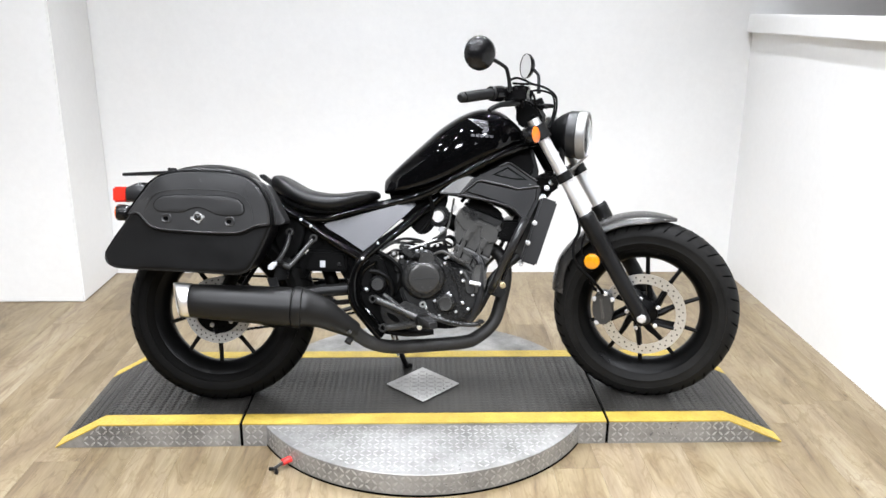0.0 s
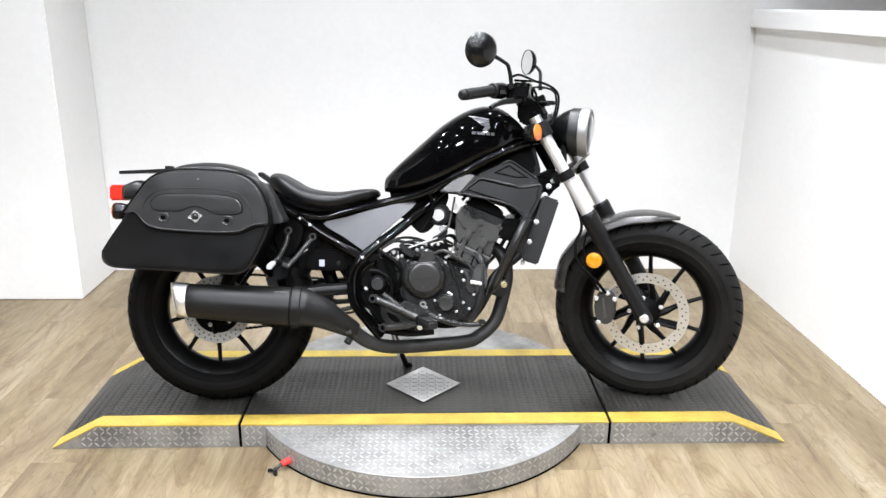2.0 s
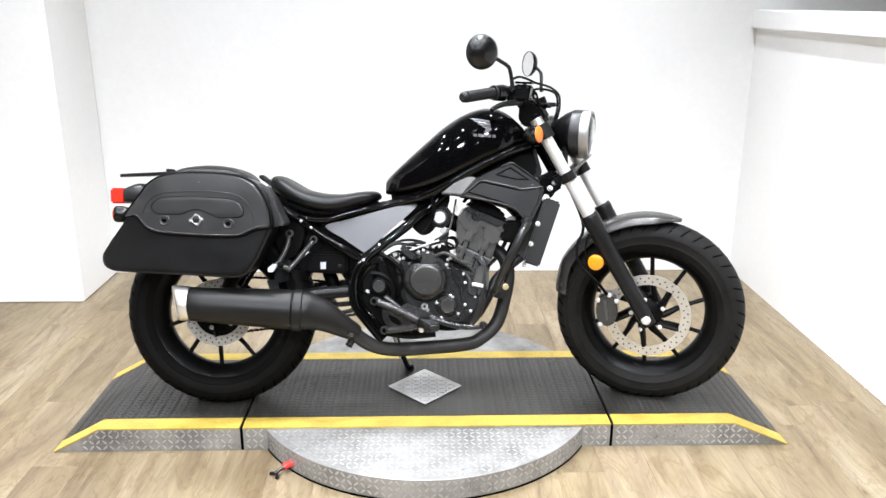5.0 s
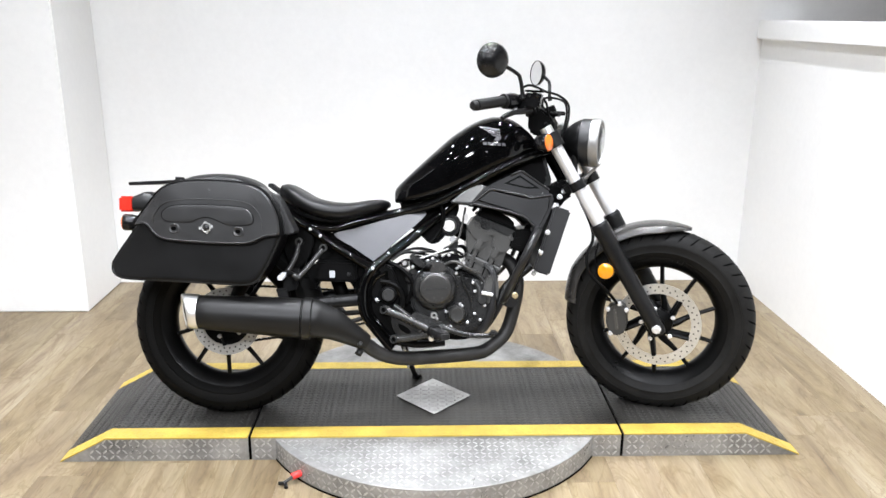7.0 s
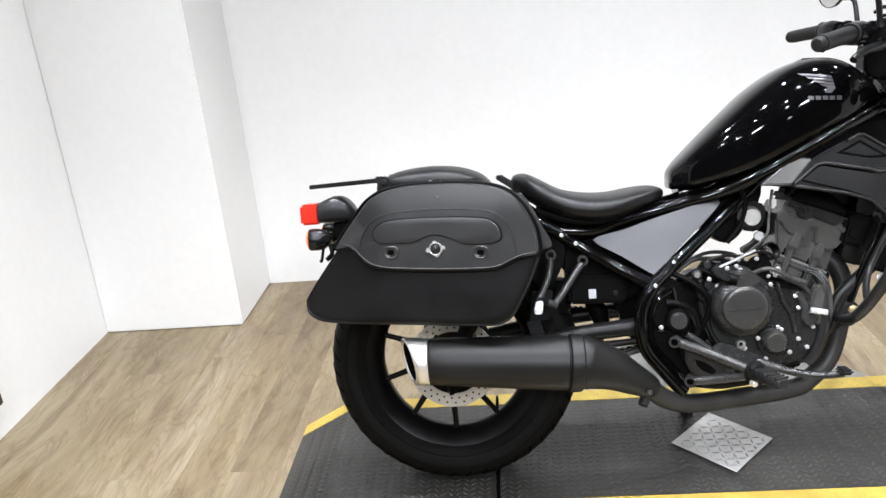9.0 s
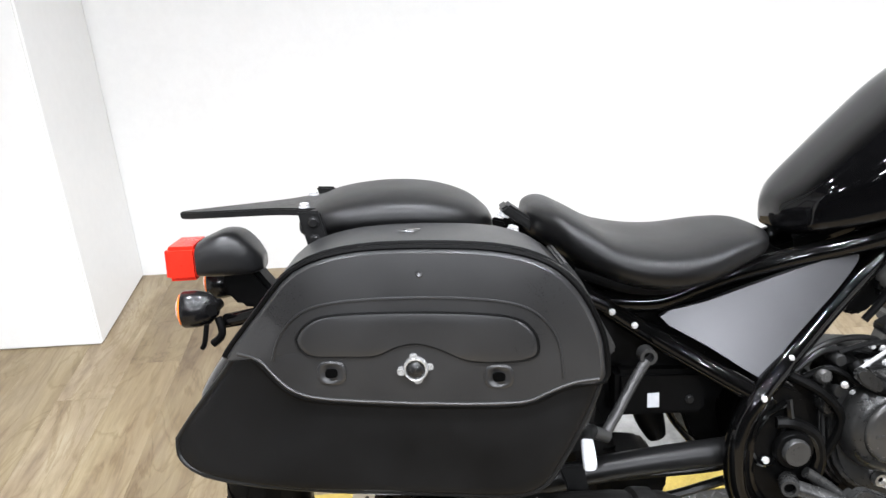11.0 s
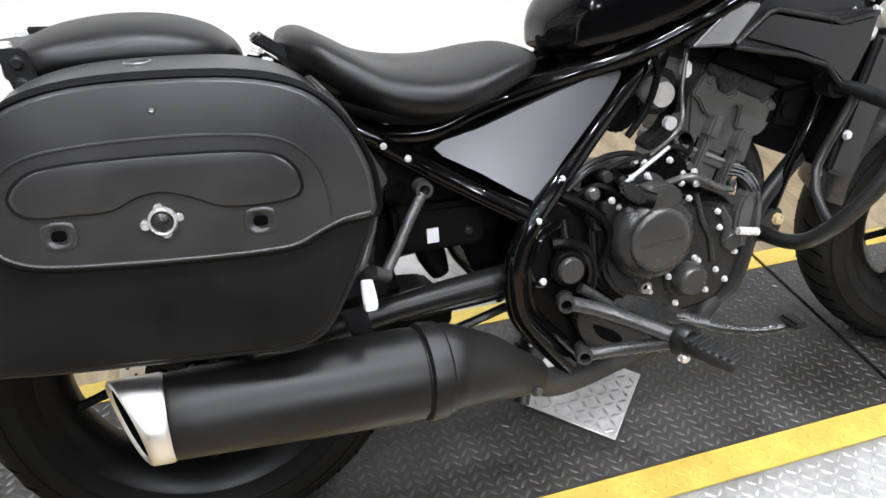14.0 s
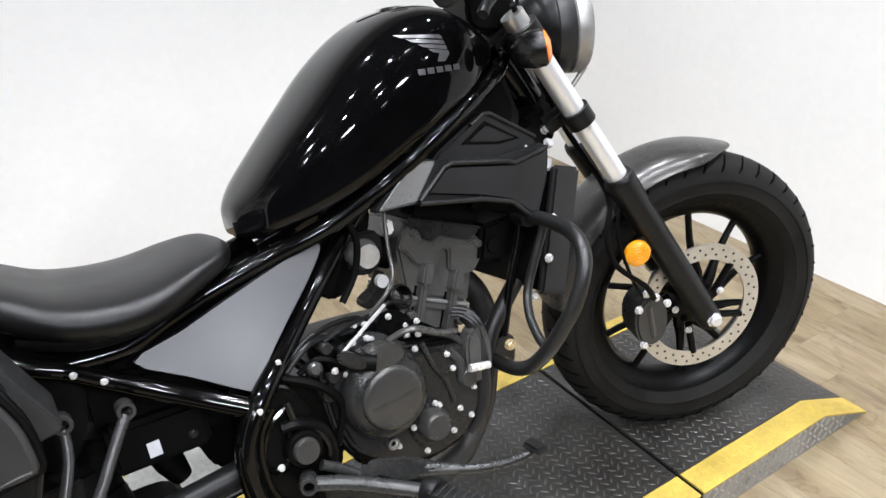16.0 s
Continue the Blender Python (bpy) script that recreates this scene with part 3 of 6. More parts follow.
# ---- motorcycle ----
LEAN, STEER = 14.0, -17.0
bike = tagged(new("motorcycle"), "black cruiser motorcycle with leather saddlebag, leaning on its side stand", "motorcycle")
bike.matrix_basis = pose(0, -0.012, DECK + 0.002, -LEAN, 0, 0)
axis0, axisd = Vector((1.598, 0, 0)), Vector((-math.sin(radians(28)), 0, math.cos(radians(28))))
TURNED = Matrix.Translation(axis0) @ Matrix.Rotation(radians(STEER), 4, axisd) @ Matrix.Translation(-axis0)
HUB = TURNED @ Vector((1.488, 0, 0.315))
FRONT = Matrix.Translation((0, -0.006, 0)) @ Matrix.Translation(HUB) @ Matrix.Rotation(radians(-3.0), 4, axisd) @ Matrix.Translation(-HUB) @ TURNED
STEM = TURNED @ Vector((1.232, -0.115, 0.93))
HEADTURN = Matrix.Translation(STEM) @ Matrix.Rotation(radians(-8.0), 4, axisd) @ Matrix.Translation(-STEM) @ TURNED


def both(name, make, material, label="", m=None, ahead=0.0):
    """A part on the machine's right and its mirror image on the left, which may stand a little ahead."""
    for s in (1, -1):
        bm = make()
        if s < 0:
            for v in bm.verts:
                v.co.y = -v.co.y
                v.co.x += ahead
        part(name, bm, material, bike, label, m)


# wheels
def wheel(name, centre, R, width, m, disc_r, disc_in, disc_y, spokes, label, rubber):
    cx, cz = centre
    h = width / 2
    rim_r = 0.222
    rim = part(name, lathe([(rim_r, -h * 0.70), (rim_r + 0.006, -h * 0.74), (rim_r + 0.006, -h * 0.66), (rim_r - 0.012, -h * 0.52), (rim_r - 0.022, -h * 0.15), (rim_r - 0.022, h * 0.15), (rim_r - 0.012, h * 0.52), (rim_r + 0.006, h * 0.66), (rim_r + 0.006, h * 0.74), (rim_r, h * 0.70),
                            (rim_r - 0.020, h * 0.52), (rim_r - 0.034, h * 0.2), (rim_r - 0.034, -h * 0.2), (rim_r - 0.020, -h * 0.52)], (cx, 0, cz), 72, None, None, True), RIM, bike, label, m)
    sect = [(rim_r + 0.004, -h * 0.70), (rim_r + 0.018, -h * 0.90), (rim_r + 0.024, -h * 0.945), (rim_r + 0.027, -h * 0.985), (rim_r + 0.030, -h * 0.965), (rim_r + 0.040, -h * 1.0), (R - 0.047, -h * 1.0), (R - 0.0465, -h * 1.03), (R - 0.043, -h * 1.02), (R - 0.044, -h * 0.975), (R - 0.030, -h * 0.91), (R - 0.016, -h * 0.74), (R - 0.006, -h * 0.48), (R - 0.001, -h * 0.2), (R, 0)]
    sect = sect + [(r, -y) for r, y in reversed(sect[:-1])]
    part("tyre", lathe(sect, (cx, 0, cz), 96), rubber, rim, "black rubber road tyre with light wear")
    # tread grooves: dark slots cut slantwise across the shoulders
    bm = bmesh.new()
    n = 44
    for i in range(n):
        for s in (-1, 1):
            a = 2 * math.pi * (i + (0.5 if s > 0 else 0)) / n
            pts = []
            for k, (rr, yy) in enumerate(((R - 0.0008, 0.22), (R - 0.0080, 0.48), (R - 0.0181, 0.74), (R - 0.0288, 0.88))):
                b = a + 0.030 * k
                pts.append((cx + rr * math.cos(b), s * h * yy, cz + rr * math.sin(b)))
            tube(pts, [0.001, 0.0032, 0.0032, 0.002], 6, 3, bm)
    tagged(part("tread_groove", bm, BLACKGAP, rim), kind="stuff")
    part("hub", lathe([(0, -0.075), (0.022, -0.075), (0.022, -0.062), (0.048, -0.055), (0.052, -0.03), (0.036, 0), (0.052, 0.03), (0.048, 0.055), (0.022, 0.07), (0, 0.07)], (cx, 0, cz), 40), RIM, rim)
    for i in range(spokes):
        a = 2 * math.pi * i / spokes + 0.2
        pts = [(cx + r * math.cos(a + b), y, cz + r * math.sin(a + b)) for r, b, y in ((0.040, -0.42, -0.030), (0.062, -0.22, -0.030), (0.090, -0.05, -0.026), (0.125, 0.03, -0.020), (0.165, 0.06, -0.016), (rim_r - 0.030, 0.07, -0.014), (rim_r - 0.020, 0.07, -0.014))]
        bm = tube(pts, [0.0150, 0.0130, 0.0102, 0.0082, 0.0072, 0.0075, 0.0110], 8, 3)
        part("spoke", bm, RIM, rim)
    if disc_r:
        d = disc_y
        bm = lathe([(disc_in, d), (disc_r, d), (disc_r, d - 0.0045), (disc_in, d - 0.0045)], (cx, 0, cz), 72, None, None, True)
        part("brake_disc", bm, DISC, rim, "drilled steel brake disc")
        bm = bmesh.new()
        for i in range(30):
            for k in range(2):
                a = 2 * math.pi * (i + 0.5 * k) / 30
                rr = disc_in + (disc_r - disc_in) * (0.33 + 0.36 * k)
                turned([(0, 0.0003), (0.0029, 0.0003), (0.0029, 0.001), (0, 0.001)], (cx + rr * math.cos(a), d - 0.0045, cz + rr * math.sin(a)), (0, -1, 0), 8, bm)
        tagged(part("drill_hole", bm, COVER, rim), kind="stuff")
        if name == "rear_wheel":
            part("disc_carrier", lathe([(0.020, d + 0.010), (disc_in + 0.001, d + 0.002), (disc_in + 0.001, d - 0.002), (0.020, d + 0.002)], (cx, 0, cz), 48, None, None, True), RIM, rim)
        for i in range(5):
            a = 2 * math.pi * i / 5 + 0.5
            bm = rod((cx + 0.045 * math.cos(a), d + 0.004, cz + 0.045 * math.sin(a)), (cx + (disc_in + 0.004) * math.cos(a + 0.35), d - 0.001, cz + (disc_in + 0.004) * math.sin(a + 0.35)), 0.008, 8)
            part("disc_carrier", bm, RIM, rim)
            part("bolt", bolt((cx + 0.056 * math.cos(a), d - 0.004, cz + 0.056 * math.sin(a)), (0, -1, 0), 0.0065, 0.006), STEEL, rim)
    return rim


wheel("front_wheel", (1.499, 0.313), 0.32, 0.130, FRONT, 0.143, 0.109, -0.072, 10, "black cast front wheel with ten spokes", DUSTY)
wheel("rear_wheel", (0.012, 0.318), 0.323, 0.150, None, 0.114, 0.080, -0.078, 10, "black cast rear wheel with ten spokes", RUBBER_SHADED)

# front fork, lights and controls, all turned with the steering
def leg_x(z):
    return 1.494 - (z - 0.315) * 0.562


def leg(z, y=-0.115):
    return (leg_x(z), y, z)


both("fork_tube", lambda: rod(leg(0.62), leg(0.965), 0.0205, 24), FORK, "bright chrome fork tube", FRONT, 0.022)
both("fork_slider", lambda: tube([leg(0.292), leg(0.31), leg(0.40), leg(0.60), leg(0.655), leg(0.665)], [0.020, 0.026, 0.027, 0.029, 0.031, 0.027], 24, 2), SATIN, "satin black fork slider", FRONT, 0.022)
both("fork_clamp", lambda: rod(leg(0.778), leg(0.805), 0.027, 24), SATIN, "", FRONT, 0.022)
both("fork_clamp", lambda: rod(leg(0.918), leg(0.962), 0.031, 24), SATIN, "", FRONT, 0.022)
both("fork_cap", lambda: rod(leg(0.963), leg(0.984), 0.021, 16), BRUSHED, "", FRONT, 0.022)
part("lower_yoke", box((-0.03, -0.09, -0.018), (0.05, 0.09, 0.018), 0.010), SATIN, bike, "", FRONT @ Matrix.Translation((leg_x(0.79) - 0.03, 0, 0.78)) @ Matrix.Rotation(radians(-28), 4, "Y"))
part("upper_yoke", box((-0.035, -0.09, -0.012), (0.045, 0.09, 0.012), 0.010), SATIN, bike, "", FRONT @ Matrix.Translation((leg_x(0.95) - 0.02, 0, 0.945)) @ Matrix.Rotation(radians(-28), 4, "Y"))
part("axle_nut", bolt((1.496, -0.137, 0.315), (0, -1, 0), 0.013, 0.014), STEEL, bike, "bright axle nut", FRONT)
part("axle", rod((1.496, -0.135, 0.315), (1.496, 0.135, 0.315), 0.010), STEEL, bike, "", FRONT)
part("pinch_bolt", bolt((1.503, -0.143, 0.312), (0.2, -1, 0), 0.006, 0.006), STEEL, bike, "", FRONT)

# headlight: bowl, bright ring and glass
HX, HZ = 1.207, 0.919
hl = [(0, -0.064), (0.026, -0.061), (0.048, -0.047), (0.068, -0.020), (0.0775, 0.000), (0.080, 0.008), (0.080, 0.042)]
head = part("headlight", turned(hl, (HX, 0, HZ), (1, 0, -0.05), 48), BOWL, bike, "round black headlight with a bright ring", HEADTURN)
part("headlight_ring", turned([(0.080, 0.040), (0.0835, 0.043), (0.0835, 0.062), (0.079, 0.071), (0.072, 0.073), (0.070, 0.066), (0.078, 0.055), (0.078, 0.042)], (HX, 0, HZ), (1, 0, -0.05), 48), RINGMETAL, head, "brushed silver ring")
part("reflector_bowl", turned([(0, 0.020), (0.03, 0.024), (0.055, 0.040), (0.071, 0.060)], (HX, 0, HZ), (1, 0, -0.05), 40), CHROME, head)
part("lens", turned([(0, 0.082), (0.03, 0.079), (0.055, 0.074), (0.071, 0.066), (0.071, 0.062), (0.05, 0.069), (0, 0.076)], (HX, 0, HZ), (1, 0, -0.05), 40), GLASS, head, "clear headlight lens").visible_shadow = False
part("headlight_band", turned([(0.0798, 0.007), (0.0818, 0.009), (0.0818, 0.038), (0.0798, 0.041)], (HX, 0, HZ), (1, 0, -0.05), 48), SHROUD, head, "dark grey band")
both("headlight_bracket", lambda: tube([(1.287, -0.030, 0.852), (1.262, -0.032, 0.826), (1.236, -0.034, 0.800)], 0.0048, 8, 2), RINGMETAL, "bright thin headlight stay", TURNED)
part("headlight_stay", tube([(1.20, -0.05, 0.80), (1.20, -0.055, 0.88), (1.215, -0.05, 0.93)], 0.010, 10), SATIN, bike, "", HEADTURN)


def signal_lamp(name, c, ax, r, m, material, parent=bike):
    """An indicator: black pod with an amber face."""
    pod = part(name, turned([(0, -0.040), (0.010, -0.039), (r * 0.85, -0.026), (r, -0.006), (r, 0.010), (r * 0.94, 0.014)], c, ax, 28), SHELL, parent, "black indicator pod with an amber lens", m)
    part("indicator_lens", turned([(0, 0.024), (r * 0.5, 0.022), (r * 0.85, 0.017), (r * 0.97, 0.009), (r * 0.9, 0.005), (0, 0.005)], c, ax, 28), SIGNAL, pod, "amber lens")
    return pod


signal_lamp("front_indicator", (1.122, -0.195, 0.934), (0.93, -0.34, 0.1), 0.030, TURNED, SIGNAL)
signal_lamp("front_indicator", (1.122, 0.195, 0.934), (0.93, 0.34, 0.1), 0.030, TURNED, SIGNAL)
both("indicator_stalk", lambda: tube([(1.105, -0.125, 0.945), (1.115, -0.18, 0.938)], 0.009, 10), PLASTIC, "", TURNED)
both("side_reflector", lambda: turned([(0, 0.012), (0.020, 0.011), (0.0255, 0.008), (0.0268, 0.0), (0, 0.0)], (1.326, -0.134, 0.507), (-0.05, -1, 0), 32), ORANGE, "round amber side reflector", FRONT)
for rk in range(3):
    both("reflector_ring", lambda: turned([(0.006 + rk * 0.006, 0.0118 - rk * 0.0007), (0.0075 + rk * 0.006, 0.0132 - rk * 0.0007), (0.009 + rk * 0.006, 0.0116 - rk * 0.0008)], (1.326, -0.134, 0.507), (-0.05, -1, 0), 24), ORANGE, "", FRONT)
both("reflector_stay", lambda: prism([(1.30, 0.485), (1.335, 0.485), (1.40, 0.53), (1.385, 0.55), (1.305, 0.525)], -0.132, -0.126, 0.002), SATIN, "", FRONT)

# front mudguard
rings = []
for i in range(31):
    a = radians(169 - (169 - 70.5) * i / 30)
    taper = 1.0 - 0.80 * max(0, (i - 24) / 6) ** 1.6
    r0 = 0.338 - (0.018 * max(0, 1 - i / 6))
    sect = []
    for k in range(13):
        t = -1 + 2 * k / 12
        sect.append((0.078 * taper * math.sin(t * 1.45) / math.sin(1.45), r0 - (0.044 - 0.022 * i / 30) * taper * abs(t) ** 2.6))
    outer = [(1.488 + r * math.cos(a), y, 0.32 + r * math.sin(a)) for y, r in sect]
    inner = [(1.488 + (r - 0.004) * math.cos(a), y * 0.96, 0.32 + (r - 0.004) * math.sin(a)) for y, r in reversed(sect)]
    rings.append(outer + inner)
part("front_mudguard", loft(rings), FENDER, bike, "dark grey front mudguard with a satin sheen", FRONT)

# brake caliper and hoses
cal = part("brake_caliper", prism(smooth_poly([(1.335, 0.375), (1.365, 0.395), (1.395, 0.375), (1.398, 0.310), (1.372, 0.280), (1.340, 0.292), (1.328, 0.335)], 3), -0.125, -0.055, 0.008), COVER, bike, "dark grey brake caliper", FRONT)
part("caliper_rib", prism([(1.352, 0.375), (1.362, 0.378), (1.372, 0.305), (1.362, 0.300)], -0.131, -0.120, 0.003), ENGINE, cal)
for x, z in ((1.352, 0.405), (1.372, 0.392), (1.397, 0.372), (1.345, 0.288), (1.335, 0.372)):
    part("bolt", bolt((x, -0.122, z), (0, -1, 0), 0.0075, 0.008), STEEL, cal)
part("brake_hose", tube([(1.365, -0.13, 0.395), (1.335, -0.15, 0.44), (1.275, -0.15, 0.50), (1.263, -0.14, 0.56), (1.28, -0.12, 0.61), (1.27, -0.10, 0.66), (1.22, -0.07, 0.76), (1.17, -0.07, 0.88), (1.12, -0.12, 1.0)], 0.0055, 8), PLASTIC, bike, "", FRONT)
part("sensor_cable", tube([(1.345, -0.12, 0.40), (1.315, -0.14, 0.45), (1.29, -0.13, 0.55), (1.31, -0.11, 0.63)], 0.0035, 6), PLASTIC, bike, "", FRONT)

# handlebar
bar_pts = [(1.075, 0.0, 1.005), (1.075, -0.05, 1.010), (1.065, -0.10, 1.045), (1.045, -0.18, 1.070), (1.00, -0.26, 1.070), (0.930, -0.367, 1.059)]
part("handlebar", tube([(x, -y, z) for x, y, z in reversed(bar_pts[1:])] + bar_pts, 0.0115, 12, 5), SATIN, bike, "black tubular handlebar", TURNED)
both("grip", lambda: tube([(0.996, -0.265, 1.070), (0.930, -0.367, 1.059)], 0.0175, 18, 1), GRIP, "ribbed black rubber grip", TURNED)
both("bar_end", lambda: turned([(0, 0.012), (0.012, 0.011), (0.0165, 0.004), (0.0165, -0.004), (0, -0.004)], (0.926, -0.373, 1.0585), (-0.53, -0.84, -0.09), 18), GRIP, "", TURNED)
both("grip_flange", lambda: turned([(0, 0.005), (0.022, 0.005), (0.024, 0.0), (0.022, -0.006), (0, -0.006)], (0.998, -0.262, 1.070), (-0.54, -0.84, 0), 18), GRIP, "", TURNED)
both("switch_box", lambda: tube([(1.002, -0.255, 1.068), (1.018, -0.225, 1.069), (1.032, -0.20, 1.069)], [0.024, 0.027, 0.022], 12, 3), SHELL, "black switch housing", TURNED)
both("lever", lambda: tube([(1.071, -0.185, 1.040), (1.056, -0.228, 1.037), (1.030, -0.267, 1.034), (1.008, -0.292, 1.024), (0.999, -0.302, 1.016)], [0.012, 0.0100, 0.0090, 0.0080, 0.0085], 10), SATIN, "black hand lever", TURNED)
both("lever_clamp", lambda: prism(smooth_poly([(1.035, 1.045), (1.065, 1.040), (1.075, 1.068), (1.060, 1.090), (1.035, 1.088)], 3), -0.215, -0.175, 0.005), SHELL, "", TURNED)
res = part("fluid_reservoir", prism([(1.052, 1.050), (1.104, 1.046), (1.113, 1.092), (1.060, 1.096)], -0.222, -0.160, 0.004), SHELL, bike, "black brake fluid reservoir", TURNED)
part("reservoir_cap", prism([(1.060, 1.098), (1.116, 1.094), (1.117, 1.101), (1.061, 1.105)], -0.229, -0.161, 0.002), SHELL, res)
part("instrument", turned([(0, -0.030), (0.028, -0.028), (0.038, -0.017), (0.041, 0.0), (0.041, 0.011), (0.036, 0.014), (0.034, 0.010), (0, 0.010)], (1.100, 0, 1.026), (-0.45, 0, 0.9), 32), PLASTIC, bike, "round black instrument pod", TURNED)
both("perch_switch", lambda: rod((1.128, -0.062, 1.026), (1.158, -0.088, 1.024), 0.008, 12), SHELL, "", TURNED)
part("bar_riser", box((1.055, -0.05, 0.955), (1.095, 0.05, 1.022), 0.008), SATIN, bike, "", TURNED)
part("ignition_cover", prism(smooth_poly([(1.052, 0.970), (1.085, 0.952), (1.122, 0.952), (1.144, 0.982), (1.122, 1.022), (1.090, 1.046), (1.056, 1.036)], 2), -0.082, 0.055, 0.008), PLASTIC, bike, "", TURNED)
for pts in ([(0.990, -0.225, 1.078), (1.015, -0.210, 1.090), (1.045, -0.172, 1.090), (1.080, -0.140, 1.081), (1.115, -0.100, 1.080), (1.146, -0.052, 1.077), (1.170, -0.025, 1.066), (1.181, -0.015, 1.046), (1.178, -0.021, 1.003), (1.160, -0.033, 0.950)],
            [(1.080, 0.080, 1.084), (1.120, 0.030, 1.086), (1.162, 0.005, 1.072), (1.174, -0.005, 1.048), (1.172, -0.010, 1.005), (1.152, -0.030, 0.945)],
            [(1.030, -0.200, 1.072), (1.055, -0.140, 1.068), (1.085, -0.110, 1.052), (1.095, -0.095, 1.020), (1.105, -0.080, 0.965)]):
    part("cable", tube(pts, 0.0040, 8, 5), PLASTIC, bike, "black control cable")


part("throttle_housing", prism(smooth_poly([(1.030, 1.040), (1.075, 1.035), (1.085, 1.060), (1.060, 1.075), (1.035, 1.072)], 3), -0.190, -0.150, 0.005), SHELL, bike, "", TURNED)
for px, py, pz in ((1.050, -0.219, 1.075), (1.075, -0.232, 1.085), (1.100, -0.232, 1.085), (1.060, -0.219, 1.050)):
    part("clamp_bolt", bolt((px, py, pz), (0, -1, 0), 0.004, 0.004), SATIN, bike, "", TURNED)


# mirrors
def mirror(c, n, base, bend, r):
    end, knee = Vector(c) - Vector(n) * 0.012, Vector(bend)
    stem = part("mirror", tube([base, (base[0] - 0.002, base[1], base[2] + 0.022), tuple(knee - Vector((0, 0, 0.010))), tuple(knee + (end - knee) * 0.16 + Vector((0, 0, 0.002))), tuple(end)], [0.0085, 0.0064, 0.0062, 0.006, 0.0065], 12, 5), SATIN, bike, "round black rear-view mirror on a bent stem", TURNED)
    part("mirror_shell", turned([(0, -0.026), (r * 0.4, -0.024), (r * 0.78, -0.014), (r * 0.96, -0.004), (r, 0.004), (r, 0.008), (r * 0.96, 0.009), (r * 0.955, 0.006)], c, n, 40), SHELL, stem)
    part("mirror_glass", turned([(0, 0.007), (r * 0.955, 0.007), (r * 0.955, 0.003), (0, 0.003)], c, n, 40), CHROME, stem, "mirror glass")


mirror((0.982, -0.360, 1.192), (-0.62, 0.78, 0.05), (1.057, -0.250, 1.078), (1.050, -0.257, 1.146), 0.053)
mirror((1.032, 0.360, 1.176), (-0.80, -0.58, 0.08), (1.087, 0.290, 1.070), (1.083, 0.312, 1.138), 0.048)


def along_x(rows, n=32, e=2.4, steps=5, e2=None):
    """A body of cross-sections (x, bottom, top, half width, share of the height below the widest line)."""
    keys = [Vector((r[0], r[1], r[2])) for r in rows]
    keyw = [Vector((r[3], r[4], 0)) for r in rows]
    a, b = glide(keys, steps), glide(keyw, steps)
    rings = []
    for k, w in zip(a, b):
        zc = k.y + (k.z - k.y) * w.y
        rings.append([(k.x, y, z) for y, z in oval(max(w.x, 0.004), k.z - zc, zc - k.y, n, e, zc, e2)])
    return loft(rings)


# fuel tank
TANK = [(0.578, 0.722, 0.752, 0.030, 0.50), (0.584, 0.716, 0.768, 0.050, 0.50), (0.610, 0.716, 0.795, 0.087, 0.48), (0.660, 0.722, 0.842, 0.109, 0.40), (0.720, 0.736, 0.896, 0.129, 0.36), (0.780, 0.757, 0.947, 0.144, 0.34),
                            (0.850, 0.790, 0.990, 0.155, 0.34), (0.915, 0.822, 1.009, 0.157, 0.36), (0.975, 0.850, 1.001, 0.148, 0.38), (1.030, 0.880, 0.962, 0.113, 0.45), (1.062, 0.888, 0.925, 0.078, 0.50), (1.072, 0.893, 0.910, 0.040, 0.50)]
tank = part("fuel_tank", along_x(TANK, 48, 2.9, 5, 5.0), GLOSS, bike, "deep gloss black fuel tank with spot reflections")


TANK_LINE = list(zip(glide([Vector(r[:3]) for r in TANK], 30), glide([Vector((r[3], r[4], 0)) for r in TANK], 30)))


def tank_side(x, z):
    """The half width of the tank at a place of its flank."""
    k, w = min(TANK_LINE, key=lambda q: abs(q[0].x - x))
    zc = k.y + (k.z - k.y) * w.y
    u, e = ((z - zc) / (k.z - zc), 2.9) if z > zc else ((zc - z) / (zc - k.y), 5.0)
    return w.x * max(0.0, 1 - min(u, 1.0) ** e) ** (1 / e)


def decal(bm, quad, n=10):
    """A thin patch on the tank's flank, between four corners."""
    p, q, r, t = quad
    grid = []
    for i in range(n + 1):
        row = []
        for j in range(3):
            u, v = i / n, j / 2
            x = (p[0] * (1 - u) + q[0] * u) * (1 - v) + (t[0] * (1 - u) + r[0] * u) * v
            z = (p[1] * (1 - u) + q[1] * u) * (1 - v) + (t[1] * (1 - u) + r[1] * u) * v
            row.append(bm.verts.new((x, -tank_side(x, z) - 0.0012, z)))
        grid.append(row)
    for i in range(n):
        for j in range(2):
            bm.faces.new((grid[i][j], grid[i + 1][j], grid[i + 1][j + 1], grid[i][j + 1]))


badge = bmesh.new()
for k in range(4):
    tip = (0.860 + 0.0125 * k, 0.969 - 0.0095 * k)
    decal(badge, [tip, (0.926 + 0.002 * k, 0.957 - 0.0085 * k), (0.928 + 0.001 * k, 0.950 - 0.0085 * k), (tip[0] + 0.006, tip[1] - 0.006)])
decal(badge, [(0.915, 0.931), (0.932, 0.927), (0.922, 0.917), (0.908, 0.919)])
part("badge", badge, LOGO, tank, "grey wing-shaped badge")
bar = bmesh.new()
for k in range(5):
    x0 = 0.872 + k * 0.0155
    decal(bar, [(x0, 0.914 - 0.001 * k), (x0 + 0.012, 0.913 - 0.001 * k), (x0 + 0.012, 0.904 - 0.001 * k), (x0, 0.905 - 0.001 * k)], 4)
part("badge_bar", bar, LOGO, tank, "row of small grey bars")
